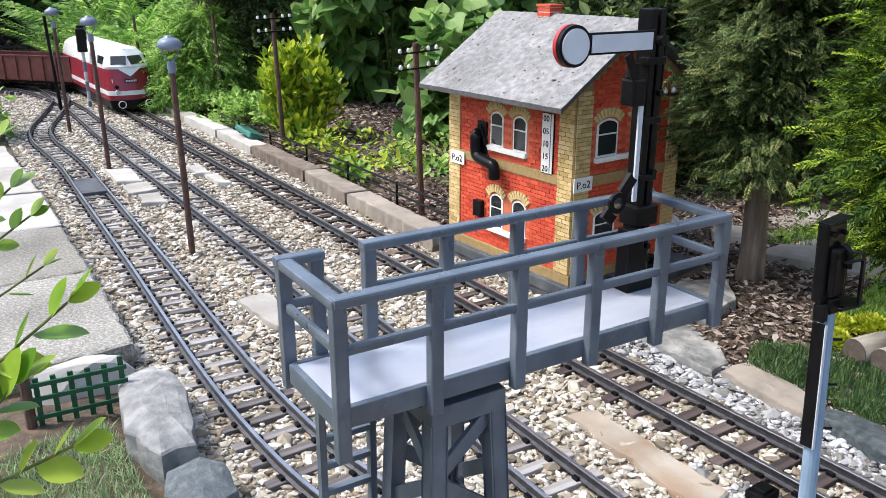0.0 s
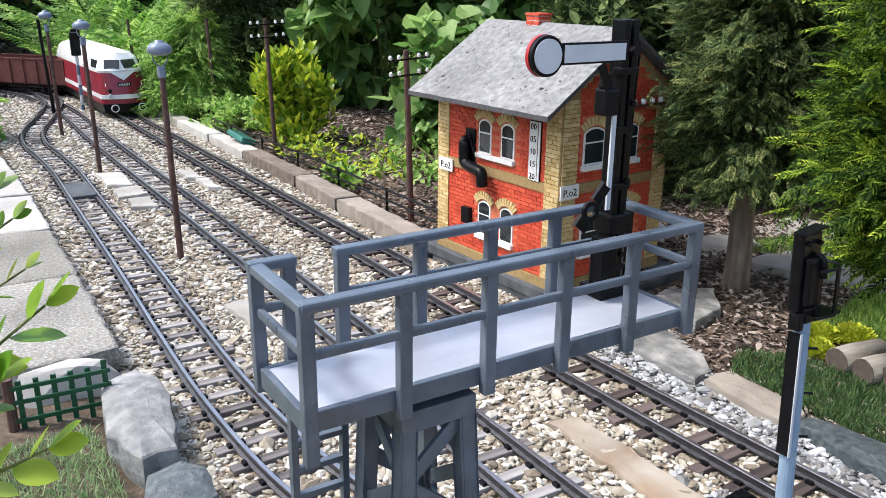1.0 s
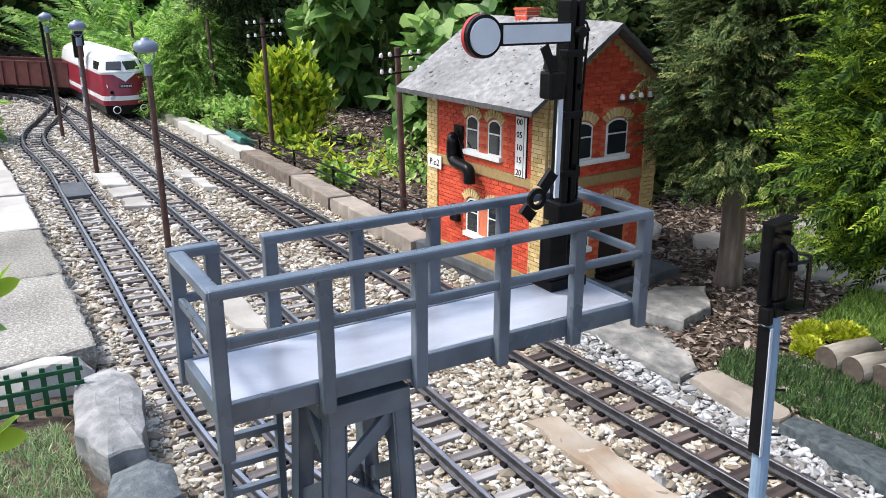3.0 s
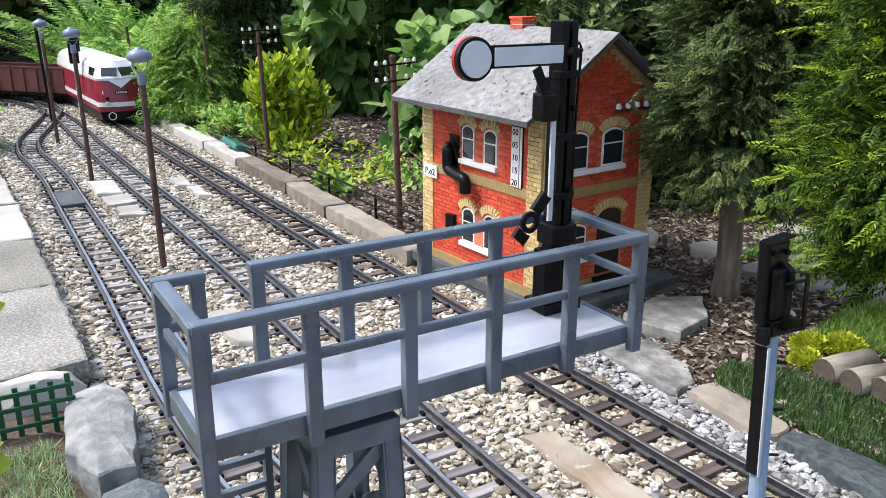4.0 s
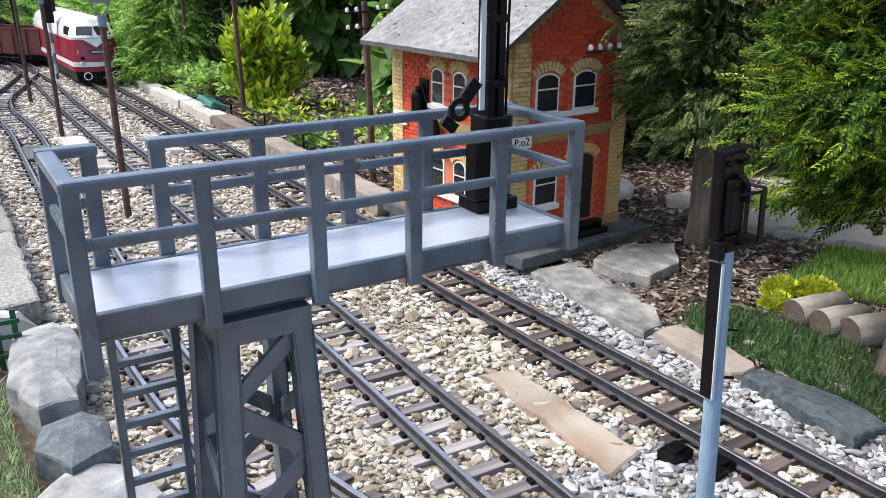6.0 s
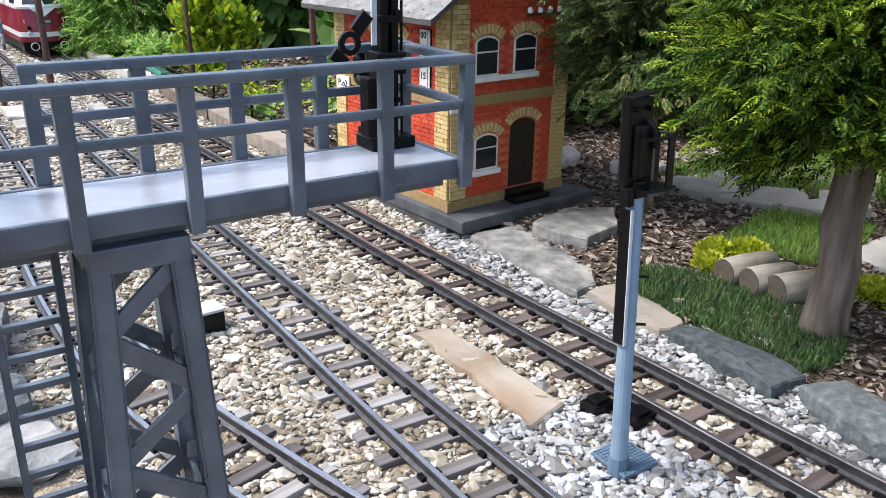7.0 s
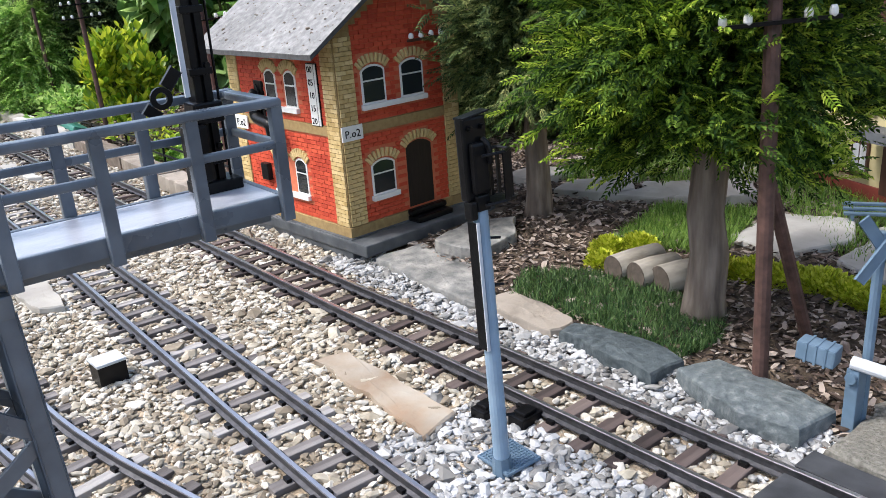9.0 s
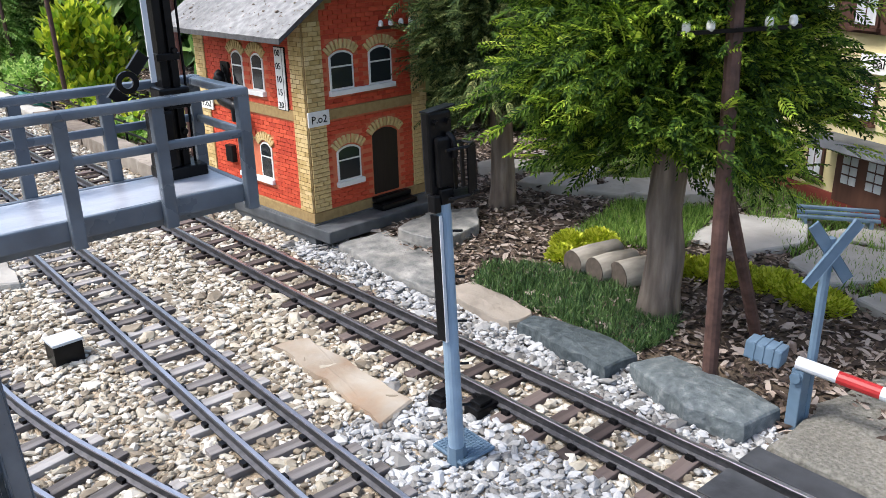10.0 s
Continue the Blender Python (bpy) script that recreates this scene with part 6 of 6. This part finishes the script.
for k, (x, y, r) in enumerate(((0.7323, 0.324, 0.022), (0.7437, 0.2943, 0.024), (0.7483, 0.264, 0.024), (0.7567, 0.2373, 0.026), (0.754, 0.21, 0.022), (0.752, 0.1875, 0.02), (0.7283, 0.4103, 0.02), (0.7053, 0.43, 0.018), (0.671, 0.41, 0.014), (0.819, 0.156, 0.02), (0.85, 0.141, 0.02))):
    b = thing("sedum_clump", pose(x, y, height(x, y)), "yellow-green sedum cushion beside the path", "plant", "sedum clumps")
    n = 1500
    d = np.abs(unit(n)) * np.sign(rg.normal(0, 1, (n, 3)))
    d[:, 2] = np.abs(d[:, 2])
    leaf_part("cushion", LEAF, d * np.array([r, r, 0.016]) * rg.uniform(0.6, 1, (n, 1)), d + np.array([0, 0, 0.6]), 0.0048 * rg.uniform(0.6, 1.3, n), M_SEDUM, b, rg)

# twigs close to the camera
twig = thing("box_shrub_twig", pose(-0.076, 0.396, 0.0), "young shoots with yellow-green oval leaves", "shrub")
bm = bmesh.new()
P, Dv, S = [], [], []
for a, b, L in (((-0.02, 0.0, 0.14), (0.098, 0.0, 0.208), 0.02), ((-0.02, 0.0, 0.12), (0.088, -0.03, 0.150), 0.02), ((0.0, 0.0, 0.12), (0.07, -0.012, 0.178), 0.02),
                ((-0.06, 0.14, 0.13), (0.09, 0.147, 0.232), 0.014), ((-0.06, 0.14, 0.11), (0.100, 0.138, 0.183), 0.014), ((-0.06, 0.15, 0.16), (0.088, 0.152, 0.262), 0.013), ((-0.06, 0.14, 0.13), (0.098, 0.145, 0.214), 0.014)):
    a, b = Vector(a), Vector(b)
    mid = a.lerp(b, 0.5) + Vector((0, 0, -0.006))
    line = smooth_line([a, mid, b], 6)
    part("stem", tube(line, 0.0011, 6, None, list(np.linspace(1, 0.6, len(line)))), M_STEM, twig)
    k = 9
    for i in range(k):
        t = 0.42 + 0.58 * i / (k - 1)
        q = a.lerp(b, t) + Vector((0, 0, -0.012 * (1 - t) * t * 2))
        s = 1 if i % 2 else -1
        d = (b - a).normalized() + Vector((0, 0.3 * s, 0.8 * s + 0.25)) * (0.25 if i == k - 1 else 1)
        P.append(q[:]), Dv.append(d[:]), S.append(L * random.uniform(0.75, 1.15))
    P.append(b[:]), Dv.append(((b - a).normalized() + Vector((0, 0, 0.5)))[:]), S.append(L * 0.9)
leaf_part("foliage", OVAL, np.array(P), np.array(Dv), np.array(S) * 1.12, M_BOX, twig, rg, 0.5).data.shade_smooth()


# garden fence far behind
gf = thing("garden_fence", pose(1.75, 3.5, 0.0), "green painted picket fence at the end of the garden", "fence")
for k in range(8):
    part("picket", box(-0.8 + k * 0.12, -0.73 + k * 0.12, -0.01, 0.01, 0, 0.55, 0.004), M_GREENP, gf)
for z in (0.18, 0.42):
    part("fence_rail", box(-0.85, 0.2, 0.0105, 0.03, z, z + 0.05), M_GREENP, gf)


# ---- brick skin of the signal box ----
BL, BH, J = 0.0122, 0.0041, 0.0006
half_w = 0.0215


def clear(u, z, w, wins, door=None):
    for c, hw, z0, z1 in wins + ([door] if door else []):
        if abs(u - c) < hw + w / 2 + 0.0006 and z0 - 0.006 < z + BH and z < z1 + 0.0005:
            return False
        if abs(u - c) < hw + 0.003 and z1 - 0.004 < z + BH and z < z1 + 0.010:
            return False
    return True


def brick_faces(face, width, wins, door, gabled):
    """Places of the red bricks and of the yellow corner bricks on one face: (u, z, length)."""
    red, yel = [], []
    rows = int((APEX - 0.0415) / (BH + J))
    for r in range(rows):
        z = 0.0425 + r * (BH + J)
        if z + BH > EAVE - 0.004 and not gabled:
            break
        top_in = 0 if z + BH < EAVE else (z + BH - EAVE) / ((APEX - EAVE) / (HW / 2)) + 0.012
        edge = half_w
        band = 0.1375 < z + BH and z < 0.1505
        for u0, u1, out, p in ((max(edge, top_in), width - max(edge, top_in), red, 0.0), (0, edge, yel, 0.0), (width - edge, width, yel, 0.0)):
            if out is red and band:
                continue
            if out is yel and z + BH > EAVE - 0.004:
                continue
            u = u0 - (BL * 0.5 if r % 2 else 0)
            while u < u1 - 0.001:
                a, b = max(u, u0), min(u + BL - J, u1)
                if b - a > 0.0018 and (out is yel or clear((a + b) / 2, z, b - a, wins, door)):
                    out.append(((a + b) / 2, z, b - a))
                u += BL
    return red, yel


def brick_mesh(L, seed):
    rnd = random.Random(seed)
    return box(-L / 2, L / 2, -0.0011 + rnd.uniform(-1, 1) * 0.0001, 0.0004, 0, BH, 0.00025)


shared = {}
made = 0
rest = {M_RED: bmesh.new(), M_YEL: bmesh.new()}
for face, width, wins, door in (("g", HW, HGABLE, HDOOR), ("s", HL, HSIDE, None)):
    red, yel = brick_faces(face, width, wins, door, face == "g")
    fm = Matrix.Identity(4) if face == "g" else pose(0, 0, 0, 0, 0, 90) @ Matrix.Diagonal((1, -1, 1, 1))
    for lst, mt, out in ((red, M_RED, 0.0), (yel, M_YEL, 0.0014)):
        for u, z, L in lst:
            near = face == "g" and z < 0.135 and made < 300
            if near:
                key = (round(L, 4), mt.name)
                if key not in shared:
                    shared[key] = fit_bm(brick_mesh(L, len(shared)))
                    shared[key].materials.append(mt)
                o = new("brick", shared[key])
                o.parent = HWALL
                o.matrix_basis = Matrix.Translation((u, -out, z))
                made += 1
            else:
                bm = rest[mt]
                c = Vector((u, -out, z)) if face == "g" else Vector((-out, u, z))
                lo, hi = (-0.0011 + random.uniform(-1, 1) * 0.00012, 0.0004)
                q = []
                for a in (-L / 2, L / 2):
                    for dz in (0, BH):
                        for d in (lo, hi):
                            q.append(bm.verts.new(c + (Vector((a, d, dz)) if face == "g" else Vector((d, a, dz)))))
                for fc in ((0, 4, 6, 2), (1, 3, 7, 5), (0, 1, 5, 4), (2, 6, 7, 3), (0, 2, 3, 1), (4, 5, 7, 6)):
                    bm.faces.new([q[i] for i in fc])
for bm, mt, lb in ((rest[M_RED], M_RED, "red bricks of the wall"), (rest[M_YEL], M_YEL, "yellow corner bricks")):
    tagged(part("bricks", bm, mt, HOUSE, lb), kind="stuff")
# mortar strip under the yellow corners
for x0, x1, y0, y1 in ((-0.0012, half_w, -0.0012, 0.0005), (HW - half_w, HW + 0.0005, -0.0012, 0.0005), (-0.0012, 0.0005, 0.0005, half_w), (-0.0012, 0.0005, HL - half_w, HL)):
    part("corner_backing", box(x0, x1, y0, y1, HZ, EAVE - 0.002), M_YELM, HOUSE)
